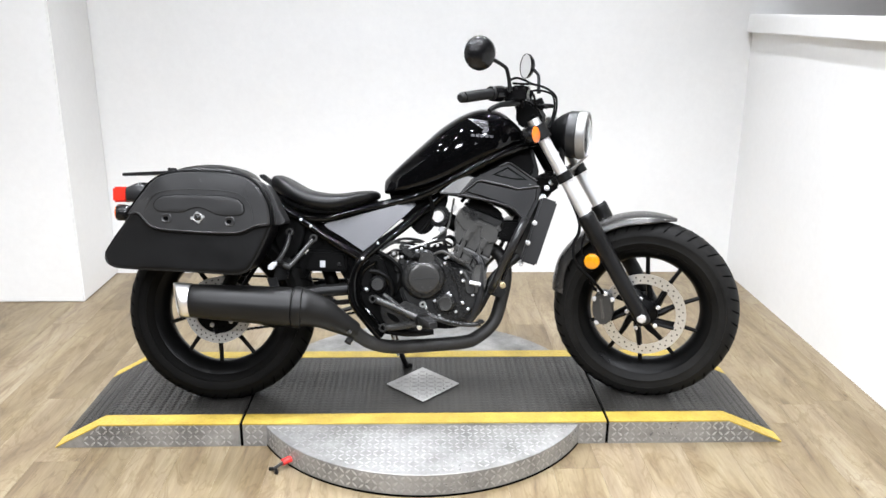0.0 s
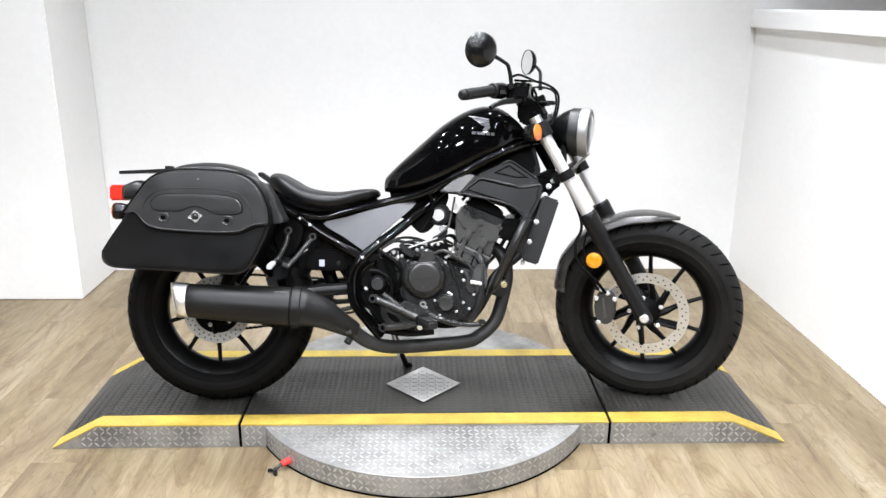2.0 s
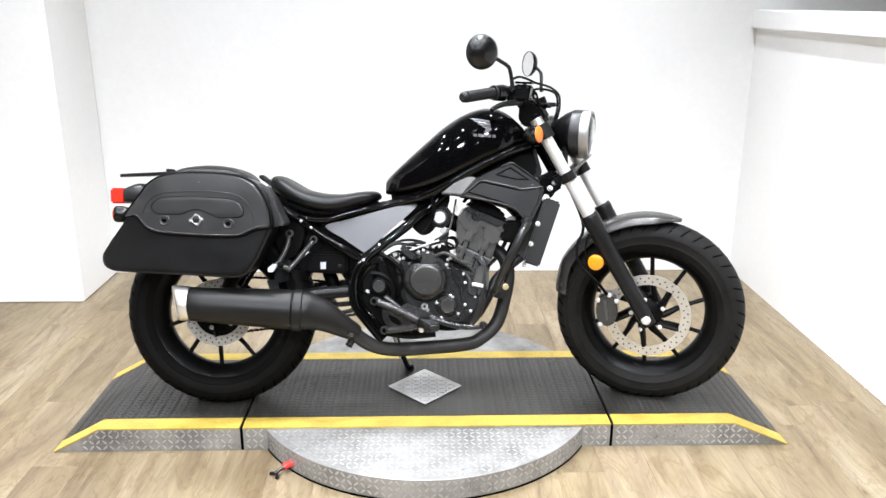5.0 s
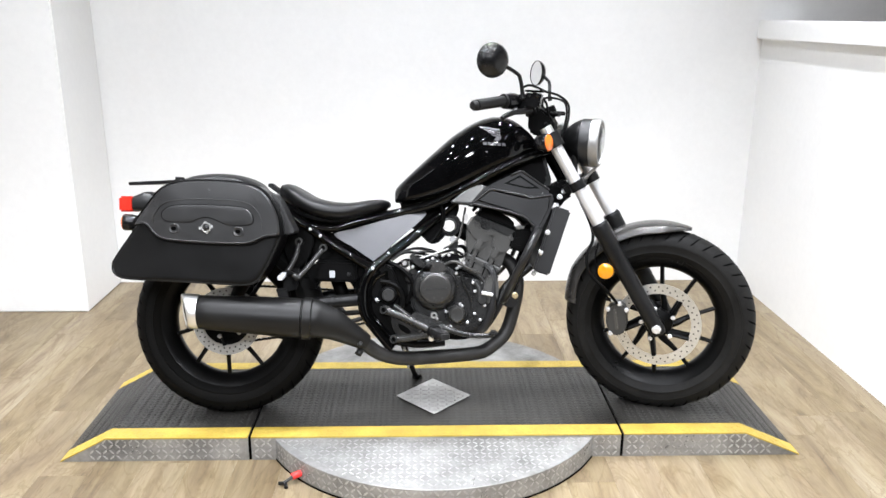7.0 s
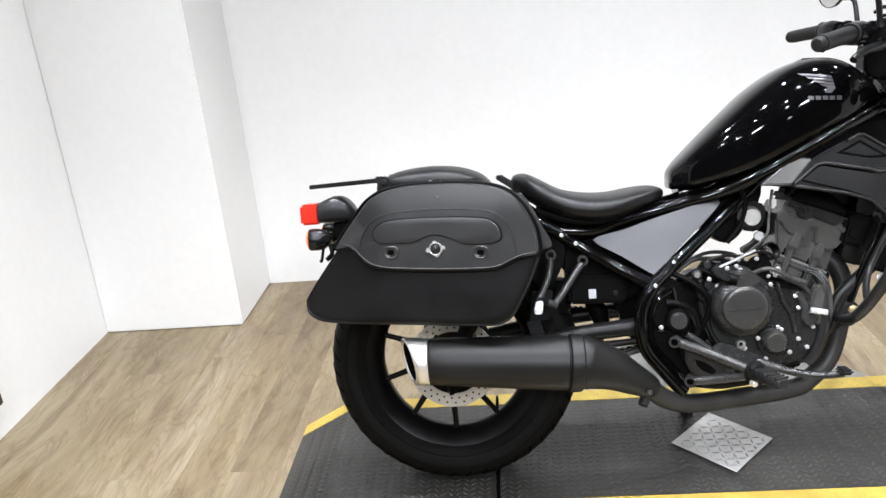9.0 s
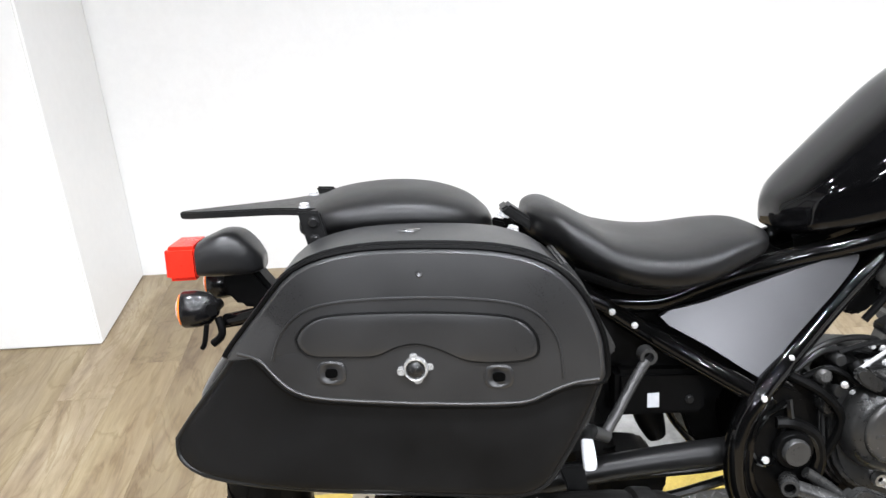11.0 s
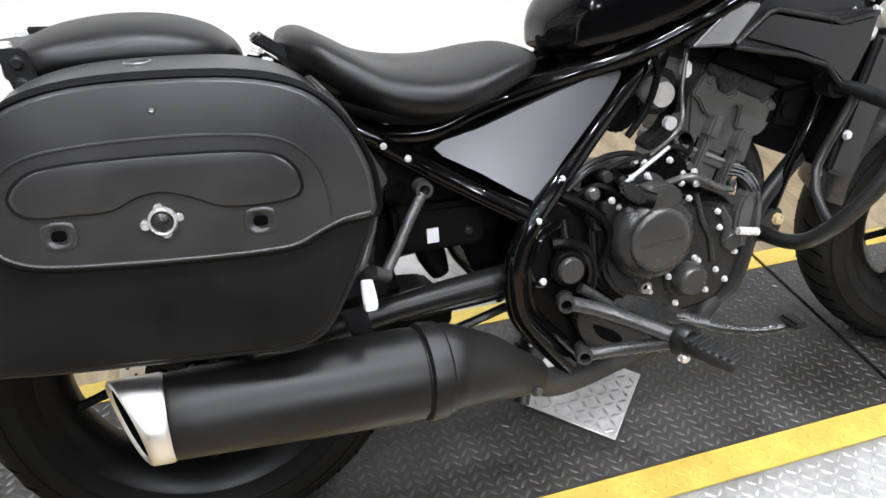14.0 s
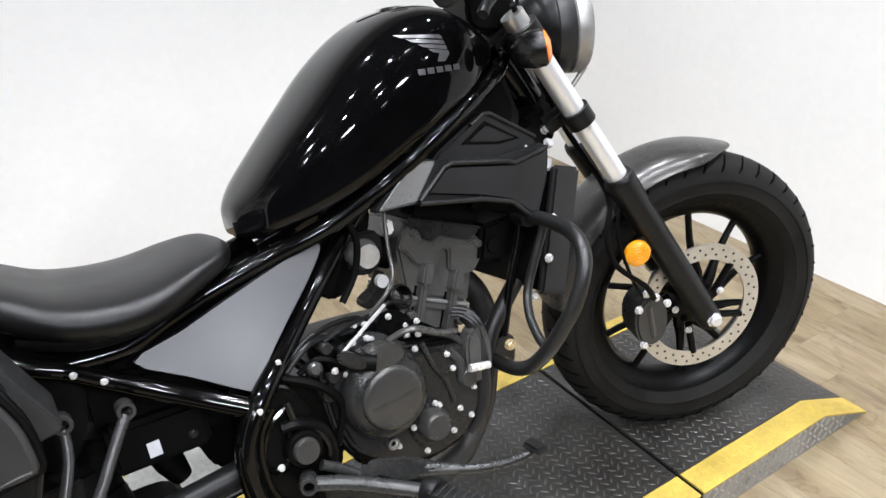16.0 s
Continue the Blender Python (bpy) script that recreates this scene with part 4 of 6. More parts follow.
part("filler_cap", turned([(0, 0.008), (0.024, 0.007), (0.028, 0.0), (0.028, -0.02)], (0.93, 0, 1.004), (0.05, 0, 1), 28), CHROME, tank, "chrome filler cap")

# seats
part("rider_seat", along_x([(0.186, 0.742, 0.762, 0.030, 0.5), (0.196, 0.730, 0.778, 0.075, 0.5), (0.225, 0.712, 0.780, 0.125, 0.5), (0.260, 0.690, 0.763, 0.148, 0.5), (0.310, 0.666, 0.735, 0.162, 0.5), (0.370, 0.652, 0.721, 0.162, 0.5),
                            (0.430, 0.656, 0.718, 0.152, 0.5), (0.490, 0.674, 0.726, 0.126, 0.5), (0.535, 0.690, 0.728, 0.098, 0.5), (0.556, 0.698, 0.722, 0.055, 0.5), (0.563, 0.704, 0.714, 0.025, 0.5)], 40, 3.0), VINYL, bike, "low black vinyl rider seat")
part("seat_base", along_x([(0.25, 0.672, 0.70, 0.10, 0.5), (0.33, 0.648, 0.675, 0.125, 0.5), (0.42, 0.650, 0.675, 0.115, 0.5), (0.55, 0.690, 0.705, 0.05, 0.5)], 24, 4), PLASTIC, bike)
part("pillion_seat", along_x([(-0.150, 0.762, 0.776, 0.05, 0.5), (-0.140, 0.754, 0.790, 0.10, 0.5), (-0.095, 0.750, 0.809, 0.128, 0.5), (-0.02, 0.748, 0.817, 0.132, 0.5), (0.05, 0.746, 0.811, 0.128, 0.5), (0.102, 0.742, 0.794, 0.110, 0.5), (0.130, 0.742, 0.774, 0.065, 0.5), (0.138, 0.746, 0.762, 0.03, 0.5)], 36, 2.8), VINYL, bike, "small black padded pillion seat")
part("pillion_base", along_x([(-0.13, 0.735, 0.757, 0.09, 0.5), (0.0, 0.730, 0.755, 0.10, 0.5), (0.14, 0.722, 0.748, 0.085, 0.5)], 24, 4), PLASTIC, bike)

# rear mudguard
rings = []
for i in range(25):
    a = radians(150 - 90 * i / 24)
    r0 = 0.378
    sect = [(0.088 * math.sin(t * 1.4) / math.sin(1.4), r0 - 0.040 * abs(t) ** 2.4) for t in (-1 + 2 * k / 10 for k in range(11))]
    rings.append([(r * math.cos(a), y, 0.323 + r * math.sin(a)) for y, r in sect] + [((r - 0.004) * math.cos(a), y * 0.96, 0.323 + (r - 0.004) * math.sin(a)) for y, r in reversed(sect)])
part("rear_mudguard", loft(rings), GLOSS, bike, "gloss black rear mudguard")
both("seat_strut", lambda: tube([(0.175, -0.085, 0.728), (0.19, -0.100, 0.716), (0.24, -0.120, 0.668), (0.29, -0.124, 0.640)], 0.013, 12), FRAME)
both("mudguard_rail", lambda: tube([(0.26, -0.115, 0.66), (0.12, -0.105, 0.70), (-0.05, -0.100, 0.70), (-0.20, -0.085, 0.65), (-0.27, -0.06, 0.63)], 0.011, 10), FRAME)
part("seat_strap", prism([(0.146, 0.776), (0.160, 0.786), (0.222, 0.742), (0.212, 0.728)], -0.062, -0.018, 0.004), SATIN, bike, "black strap between the seats")
both("tail_side", lambda: prism(smooth_poly([(0.15, 0.74), (0.23, 0.695), (0.300, 0.632), (0.305, 0.57), (0.275, 0.51), (0.235, 0.50), (0.20, 0.58), (0.14, 0.68)], 3), -0.100, -0.088, 0.004), PLASTIC, "black tail side panel")
for y in (-0.06, 0.06):
    part("seat_bolt", bolt((0.165, y, 0.745), (0.3, 0, 1), 0.008, 0.008), STEEL, bike)

# luggage rack and its plates
RACK = smooth_poly([(-0.334, 0.006), (-0.30, 0.018), (-0.24, 0.031), (-0.185, 0.044), (-0.135, 0.072), (-0.100, 0.078), (-0.100, -0.078), (-0.135, -0.072), (-0.185, -0.044), (-0.24, -0.031), (-0.30, -0.018), (-0.334, -0.006)], 3)
part("luggage_rack", prism(RACK, -0.0055, 0.0055, 0.003), SATIN, bike, "narrow black luggage rack tongue", Matrix.Translation((0, 0, 0.795)) @ Matrix.Rotation(-0.032, 4, "Y") @ Matrix.Rotation(radians(-90), 4, "X"))
both("rack_plate", lambda: prism([(-0.142, 0.802), (-0.110, 0.800), (-0.098, 0.745), (-0.080, 0.690), (-0.120, 0.690), (-0.130, 0.750)], -0.128, -0.121, 0.0025), SATIN, "black rack side plate")
for z in (0.785, 0.760):
    part("bolt", bolt((-0.120, -0.129, z), (0, -1, 0), 0.007, 0.006), SATIN, bike)
for y in (-0.062, 0.062):
    part("rack_bolt", bolt((-0.140, y, 0.796), (0, 0, 1), 0.007, 0.007), STEEL, bike)

# tail lamp
lamp = part("tail_lamp", along_x([(-0.329, 0.696, 0.748, 0.046, 0.5), (-0.315, 0.695, 0.754, 0.048, 0.5), (-0.290, 0.694, 0.763, 0.048, 0.5), (-0.265, 0.694, 0.760, 0.045, 0.5), (-0.245, 0.696, 0.742, 0.038, 0.5), (-0.232, 0.700, 0.722, 0.022, 0.5)], 24, 3.6), SHROUD, bike, "black tail lamp housing with a red lens", pose(0.015, 0.010, -0.006))
part("tail_lens", box((-0.375, -0.044, 0.694), (-0.326, 0.044, 0.747), 0.006), RED, lamp, "bright red lens")
part("plate_holder", prism([(-0.285, 0.694), (-0.235, 0.697), (-0.205, 0.655), (-0.225, 0.628), (-0.262, 0.632), (-0.285, 0.660)], -0.028, 0.028, 0.008), PLASTIC, bike, "black number plate holder", pose(0, 0.03, 0))
signal_lamp("rear_indicator", (-0.318, -0.062, 0.652), (-1, -0.05, 0), 0.028, None, SIGNAL)
signal_lamp("rear_indicator", (-0.312, 0.085, 0.655), (-1, 0.05, 0), 0.028, None, SIGNAL)
both("indicator_stalk", lambda: tube([(-0.285, -0.04, 0.652), (-0.285, -0.085, 0.655)], 0.009, 10), PLASTIC)
part("wire", tube([(-0.280, -0.07, 0.640), (-0.275, -0.075, 0.615), (-0.290, -0.075, 0.600)], 0.006, 8), PLASTIC, bike)
part("wire", tube([(-0.295, -0.08, 0.632), (-0.300, -0.082, 0.605), (-0.305, -0.08, 0.596)], 0.004, 8), PLASTIC, bike)

# frame tubes
both("frame_tube", lambda: tube([(0.165, -0.108, 0.728), (0.22, -0.106, 0.688), (0.281, -0.103, 0.642), (0.36, -0.106, 0.586), (0.436, -0.120, 0.538), (0.507, -0.148, 0.498)], 0.0150, 16), FRAME, "gloss black frame tube")
both("frame_tube", lambda: tube([(0.84, -0.048, 0.775), (0.770, -0.050, 0.709), (0.705, -0.062, 0.653), (0.649, -0.080, 0.607), (0.585, -0.112, 0.559), (0.545, -0.135, 0.529), (0.508, -0.151, 0.498), (0.482, -0.155, 0.455), (0.474, -0.155, 0.405), (0.483, -0.150, 0.345), (0.522, -0.146, 0.290), (0.570, -0.142, 0.232)], 0.0165, 16), FRAME, "gloss black main frame tube")
both("frame_tube", lambda: tube([(0.285, -0.098, 0.640), (0.37, -0.092, 0.632), (0.44, -0.080, 0.649), (0.505, -0.070, 0.664), (0.60, -0.070, 0.684), (0.705, -0.090, 0.710), (0.80, -0.122, 0.756), (0.90, -0.136, 0.812), (0.97, -0.132, 0.846), (1.04, -0.105, 0.872), (1.10, -0.05, 0.890)], 0.0155, 16), FRAME, "gloss black upper frame tube")
part("frame_spine", tube([(0.60, 0, 0.700), (0.66, 0, 0.716), (0.75, 0, 0.745), (0.92, 0, 0.825), (1.07, 0, 0.890)], 0.045, 14), FRAME, bike, "black frame spine under the tank")
part("airbox", prism(smooth_poly([(0.60, 0.675), (0.70, 0.700), (0.78, 0.735), (0.80, 0.700), (0.775, 0.640), (0.735, 0.585), (0.700, 0.575), (0.672, 0.600), (0.630, 0.640)], 3), -0.040, 0.055, 0.016), PLASTIC, bike, "black plastic air box")
part("head_tube", rod((1.598 - 0.90 * 0.5317 - 0.013, 0, 0.925), (1.598 - 0.79 * 0.5317, 0, 0.80), 0.033, 24), FRAME, bike)
both("frame_gusset", lambda: prism([(1.00, 0.845), (1.09, 0.885), (1.115, 0.79), (1.105, 0.765), (1.06, 0.80)], -0.062, -0.050, 0.004), SATIN)
for x, z, y in ((0.509, 0.499, -0.166), (0.300, 0.628, -0.119), (0.333, 0.606, -0.120), (0.560, 0.548, -0.138)):
    part("bolt", bolt((x, y, z), (0, -1, 0), 0.0042, 0.0045), STEEL, bike)
both("pivot_plate", lambda: prism(smooth_poly([(0.492, 0.475), (0.535, 0.512), (0.570, 0.500), (0.590, 0.450), (0.600, 0.400), (0.605, 0.340), (0.590, 0.270), (0.560, 0.262), (0.520, 0.310), (0.488, 0.355), (0.480, 0.420)], 3), -0.148, -0.118, 0.006), CASEDARK, "gloss black frame pivot plate")
both("plate_rib", lambda: tube([(0.550, -0.150, 0.484), (0.520, -0.150, 0.465), (0.505, -0.150, 0.440), (0.499, -0.150, 0.412), (0.512, -0.150, 0.392), (0.530, -0.150, 0.392), (0.538, -0.150, 0.410), (0.545, -0.150, 0.440), (0.556, -0.150, 0.470)], 0.006, 8, 5, None, True, True), FRAME)
both("plate_rib", lambda: tube([(0.530, -0.151, 0.492), (0.503, -0.153, 0.458), (0.495, -0.153, 0.405), (0.504, -0.151, 0.352), (0.542, -0.150, 0.302), (0.588, -0.148, 0.248)], 0.0075, 8), FRAME)
both("plate_rib", lambda: tube([(0.552, -0.150, 0.490), (0.560, -0.152, 0.450), (0.588, -0.153, 0.428), (0.600, -0.152, 0.400), (0.596, -0.150, 0.372)], 0.0065, 8), FRAME)
part("bolt", bolt((0.521, -0.152, 0.395), (0, -1, 0), 0.005, 0.005), STEEL, bike)
both("pivot_cover", lambda: turned([(0, 0.012), (0.0185, 0.012), (0.0205, 0.009), (0.021, -0.004)], (0.560, -0.162, 0.412), (0, -1, 0), 28), COVER, "round grey pivot cap")
both("pivot_flange", lambda: turned([(0.020, 0.003), (0.027, 0.002), (0.030, -0.002), (0.030, -0.010)], (0.560, -0.162, 0.412), (0, -1, 0), 28), CASEDARK)
both("pivot_guard", lambda: tube([(0.535, -0.152, 0.455), (0.562, -0.154, 0.452), (0.595, -0.152, 0.43), (0.605, -0.150, 0.385), (0.592, -0.150, 0.345)], 0.009, 8), CASEDARK)

# side panels
SIDE = smooth_poly([(0.376, 0.610), (0.447, 0.630), (0.516, 0.650), (0.602, 0.672), (0.668, 0.686), (0.684, 0.684), (0.684, 0.674), (0.649, 0.640), (0.604, 0.602), (0.558, 0.561), (0.524, 0.524), (0.510, 0.522), (0.440, 0.568)], 3)


def side_cover():
    """A triangular cover, gently bowed, with a turned-in edge."""
    rings = []
    for grow, out in ((0.985, 0.012), (1.0, 0.006), (1.0, 0.0015), (0.992, 0.0), (0.97, 0.0), (0.85, 0.0), (0.7, 0.0), (0.55, 0.0), (0.4, 0.0), (0.25, 0.0), (0.1, 0.0), (0.02, 0.0)):
        ring = []
        for x, z in SIDE:
            xx, zz = 0.548 + (x - 0.548) * grow, 0.612 + (z - 0.612) * grow
            ring.append((xx, -0.114 + 0.363 * (zz - 0.6) + 0.32 * (xx - 0.56) ** 2 + 0.30 * (zz - 0.61) ** 2 + out, zz))
        rings.append(ring)
    return loft(rings)


both("side_panel", side_cover, PANEL, "satin grey triangular side panel")

# swing arm, chain, shocks
both("swing_arm", lambda: tube([(0.55, -0.110, 0.398), (0.30, -0.112, 0.378), (0.12, -0.112, 0.345), (0.0, -0.112, 0.323)], [0.022, 0.0205, 0.020, 0.022], 14), SATIN, "black swing arm")
part("wheel_hugger", prism(smooth_poly([(0.20, 0.372), (0.30, 0.360), (0.385, 0.352), (0.405, 0.318), (0.380, 0.285), (0.30, 0.275), (0.21, 0.300)], 3), -0.062, 0.055, 0.010), PLASTIC, bike, "black splash guard ahead of the rear wheel")
part("brake_rod", tube([(0.30, -0.085, 0.292), (0.405, -0.085, 0.309), (0.52, -0.085, 0.338)], 0.0075, 8), SATIN, bike, "thin black rod below the swing arm")
both("axle_end", lambda: bolt((0.0, -0.128, 0.323), (0, -1, 0), 0.015, 0.012), STEEL)
part("rear_axle", rod((0, -0.13, 0.323), (0, 0.13, 0.323), 0.010), STEEL, bike)
def chain():
    """Side plates and rollers along the loop."""
    bm = bmesh.new()
    path = glide([(0.56, 0.10, 0.388), (0.38, 0.10, 0.402), (0.30, 0.10, 0.409), (0.02, 0.10, 0.422), (-0.055, 0.10, 0.397), (-0.092, 0.10, 0.323), (-0.058, 0.10, 0.250), (0.012, 0.10, 0.225), (0.15, 0.10, 0.236), (0.56, 0.10, 0.300)], 40)
    pins, run = [path[0]], 0.0
    for p, q in zip(path, path[1:]):
        run += (q - p).length
        if run >= 0.0135:
            pins.append(q)
            run = 0.0
    for k, (p, q) in enumerate(zip(pins, pins[1:])):
        w = 0.0095 if k % 2 else 0.0065
        for y in (-w, w):
            rod(p + Vector((0, y, 0)), q + Vector((0, y, 0)), 0.0038, 6, bm)
        rod(p + Vector((0, -0.011, 0)), p + Vector((0, 0.011, 0)), 0.0048, 6, bm)
    return bm


part("chain", chain(), CASEMID, bike, "dark oiled steel drive chain")
part("sprocket", lathe([(0.030, 0.094), (0.092, 0.097), (0.098, 0.099), (0.098, 0.101), (0.092, 0.103), (0.030, 0.106)], (0.012, 0, 0.318), 44, None, None, True), CASEDARK, bike, "dark rear sprocket")
both("shock_absorber", lambda: tube([(0.03, -0.118, 0.36), (0.10, -0.118, 0.50), (0.17, -0.115, 0.66)], [0.014, 0.030, 0.026], 14), PLASTIC)
part("tool_box", prism([(0.312, 0.525), (0.450, 0.520), (0.452, 0.448), (0.312, 0.452)], -0.095, 0.06, 0.008), PLASTIC, bike, "black plastic cover with a white sticker")
part("upper_cover", prism([(0.30, 0.61), (0.44, 0.57), (0.50, 0.50), (0.48, 0.45), (0.30, 0.53)], -0.070, 0.07, 0.008), PLASTIC, bike)
part("sticker", box((0.360, -0.0965, 0.465), (0.378, -0.0955, 0.488), 0.0), PALE, bike, "small white sticker")
part("bolt", bolt((0.425, -0.096, 0.475), (0, -1, 0), 0.006, 0.005), SATIN, bike)
part("link_bar", tube([(0.32, -0.06, 0.335), (0.46, -0.07, 0.345), (0.53, -0.08, 0.36)], 0.009, 8), SATIN, bike)
part("centre_shock", tube([(0.350, 0.0, 0.520), (0.372, 0.0, 0.462), (0.392, 0.0, 0.405), (0.405, 0.0, 0.370)], [0.020, 0.024, 0.024, 0.016], 14), PLASTIC, bike, "black shock body behind the swing arm")
part("inner_guard", prism(smooth_poly([(0.42, 0.46), (0.50, 0.47), (0.52, 0.40), (0.50, 0.36), (0.455, 0.375), (0.437, 0.42)], 3), -0.03, 0.05, 0.008), PLASTIC, bike)
part("inner_guard", prism(smooth_poly([(0.22, 0.50), (0.33, 0.50), (0.318, 0.44), (0.27, 0.37), (0.235, 0.38), (0.225, 0.44)], 3), -0.05, 0.03, 0.008), PLASTIC, bike)
part("battery_tray", prism([(0.30, 0.60), (0.64, 0.68), (0.645, 0.650), (0.52, 0.52), (0.46, 0.45), (0.34, 0.50)], -0.055, 0.055, 0.01), PLASTIC, bike)

# pillion foot-rest brackets
def pillion_bracket():
    bm = tube([(0.268, -0.165, 0.580), (0.262, -0.178, 0.545), (0.248, -0.192, 0.513), (0.235, -0.204, 0.490)], 0.0075, 10)
    tube([(0.343, -0.145, 0.560), (0.318, -0.160, 0.530), (0.290, -0.180, 0.495), (0.270, -0.196, 0.474)], 0.0080, 10, 6, bm)
    tube([(0.230, -0.206, 0.493), (0.252, -0.203, 0.482), (0.274, -0.197, 0.471)], 0.0095, 10, 4, bm)
    for c in ((0.269, -0.164, 0.588), (0.345, -0.142, 0.567)):
        turned([(0.0075, -0.012), (0.0125, -0.012), (0.0125, 0.010), (0.0075, 0.010)], c, (0, -1, 0), 20, bm)
    return bm


def pillion_peg():
    """A flat-sided peg, rounded at its tip."""
    a, b = Vector((0.234, -0.244, 0.489)), Vector((0.228, -0.293, 0.477))
    rings = []
    for t, w in ((0, 0.006), (0.08, 0.0085), (0.5, 0.0092), (0.92, 0.0092), (1, 0.007)):
        c = a + (b - a) * t
        rings.append([(c.x + y, c.y, c.z + z) for y, z in oval(w, w * 0.75, w * 0.75, 16, 4.5)])
    return loft(rings)


both("pillion_bracket", pillion_bracket, COVER, "grey bent steel foot-rest bracket")
both("peg_stub", lambda: tube([(0.250, -0.202, 0.484), (0.240, -0.225, 0.489), (0.233, -0.247, 0.489)], [0.010, 0.0095, 0.008], 10), SATIN)
both("pillion_foot_rest", pillion_peg, PALE, "pale worn pillion foot-rest")
both("bracket_plate", lambda: prism([(0.22, 0.50), (0.27, 0.50), (0.26, 0.43), (0.21, 0.42)], -0.15, -0.14, 0.003), SATIN)

# exhaust
part("exhaust_header", tube([(0.945, 0.03, 0.530), (0.988, 0.012, 0.497), (1.005, 0.0, 0.436), (0.993, 0.0, 0.355), (0.964, -0.005, 0.265), (0.907, -0.022, 0.214), (0.852, -0.045, 0.197), (0.70, -0.085, 0.192), (0.60, -0.118, 0.195), (0.53, -0.155, 0.218), (0.48, -0.195, 0.262)], 0.0235, 18, 6), RUST, bike, "dark heat-stained exhaust pipe")
hose = part("radiator_hose", tube([(0.868, -0.112, 0.285), (0.884, -0.121, 0.305), (0.898, -0.125, 0.342), (0.906, -0.125, 0.385), (0.911, -0.122, 0.448), (0.908, -0.118, 0.478), (0.900, -0.108, 0.496)], 0.0140, 12), SHROUD, bike, "dark rubber coolant hose")
for s in (-1, 0, 1):
    part("hose_rib", tube([(0.912 + s * 0.006, -0.1355 + abs(s) * 0.003, 0.452), (0.908 + s * 0.007, -0.131, 0.480), (0.896 + s * 0.008, -0.118, 0.500 + s * 0.002), (0.878 + s * 0.004, -0.105, 0.506 + s * 0.006)], 0.0030, 6), SHROUD, hose)
part("radiator_hose", tube([(0.84, -0.10, 0.29), (0.885, -0.105, 0.305), (0.925, -0.10, 0.365), (0.955, -0.09, 0.43), (1.04, -0.07, 0.50)], 0.0155, 12), SATIN, bike, "black rubber hose")
MR, MF = Vector((-0.030, -0.270, 0.372)), Vector((0.318, -0.252, 0.346))
axm = (MF - MR).normalized()
muf = part("muffler", turned([(0, 0.0), (0.050, 0.0), (0.0535, 0.006), (0.055, 0.05), (0.0605, 0.20), (0.063, 0.300), (0.062, 0.318), (0.059, 0.321), (0.059, 0.335)], MR, axm, 48), MATTE, bike, "matte black exhaust muffler with a bright end cap")
part("muffler_band", turned([(0.059, 0.322), (0.066, 0.325), (0.067, 0.332), (0.066, 0.350), (0.062, 0.354)], MR, axm, 48), MATTE, muf, "raised black muffler band")
c1, c3 = MR + axm * 0.350, Vector((0.487, -0.192, 0.262))
part("muffler_cone", tube([c1, c1 + axm * 0.012, (0.385, -0.240, 0.326), (0.440, -0.218, 0.292), c3], [0.062, 0.061, 0.050, 0.037, 0.026], 28, 6), MATTE, muf)


def slash_ring(r, back, slant):
    """A ring of the end cap on a slanting cut that faces outwards and a little down."""
    side, up = Vector((0, 1, 0)), Vector((0, 0, 1))
    ring = []
    for k in range(48):
        a = 2 * math.pi * k / 48
        cy, cz = math.cos(a) * r, math.sin(a) * r
        ring.append(MR + side * cy + up * cz - axm * (back + slant * (0.85 * cy + 0.34 * cz)))
    return ring


part("end_cap", loft([slash_ring(0.0530, -0.004, 0), slash_ring(0.0552, 0.0, 0.0), slash_ring(0.0552, 0.018, 0.05), slash_ring(0.0548, 0.037, 0.36), slash_ring(0.0530, 0.0435, 0.46), slash_ring(0.0495, 0.0455, 0.46), slash_ring(0.0455, 0.0445, 0.46), slash_ring(0.0430, 0.0415, 0.46)], None, False, False), BRUSHED, muf, "bright brushed slash-cut end cap")
part("outlet", loft([slash_ring(0.0432, 0.0416, 0.46), slash_ring(0.0420, 0.028, 0.4), slash_ring(0.040, 0.008, 0.2), slash_ring(0.003, 0.007, 0.1)], None, False, True), BLACKGAP, muf, "dark exhaust outlet")
part("muffler_stay", prism([(0.20, 0.44), (0.235, 0.44), (0.245, 0.395), (0.215, 0.395)], -0.215, -0.205, 0.003), SATIN, bike)
part("clamp_bolt", bolt((0.470, -0.232, 0.262), (0.3, -0.8, 0.2), 0.007, 0.012), COVER, bike)
part("drain_stub", rod((0.475, -0.185, 0.245), (0.462, -0.200, 0.222), 0.012, 12), RUST, bike)

# side stand
part("side_stand", tube([(0.600, 0.10, 0.215), (0.618, 0.145, 0.155), (0.640, 0.205, 0.085), (0.650, 0.232, 0.062)], [0.012, 0.010, 0.010, 0.011], 12), SATIN, bike, "black side stand resting on the deck")
part("stand_foot", turned([(0, 0.006), (0.018, 0.006), (0.020, 0.0), (0.018, -0.004), (0, -0.004)], (0.652, 0.238, 0.0615), (0, 0.242, 0.970), 16), SATIN, bike)
part("stand_spring", tube([(0.605, 0.085, 0.20), (0.62, 0.125, 0.12)], 0.005, 8), STEEL, bike)

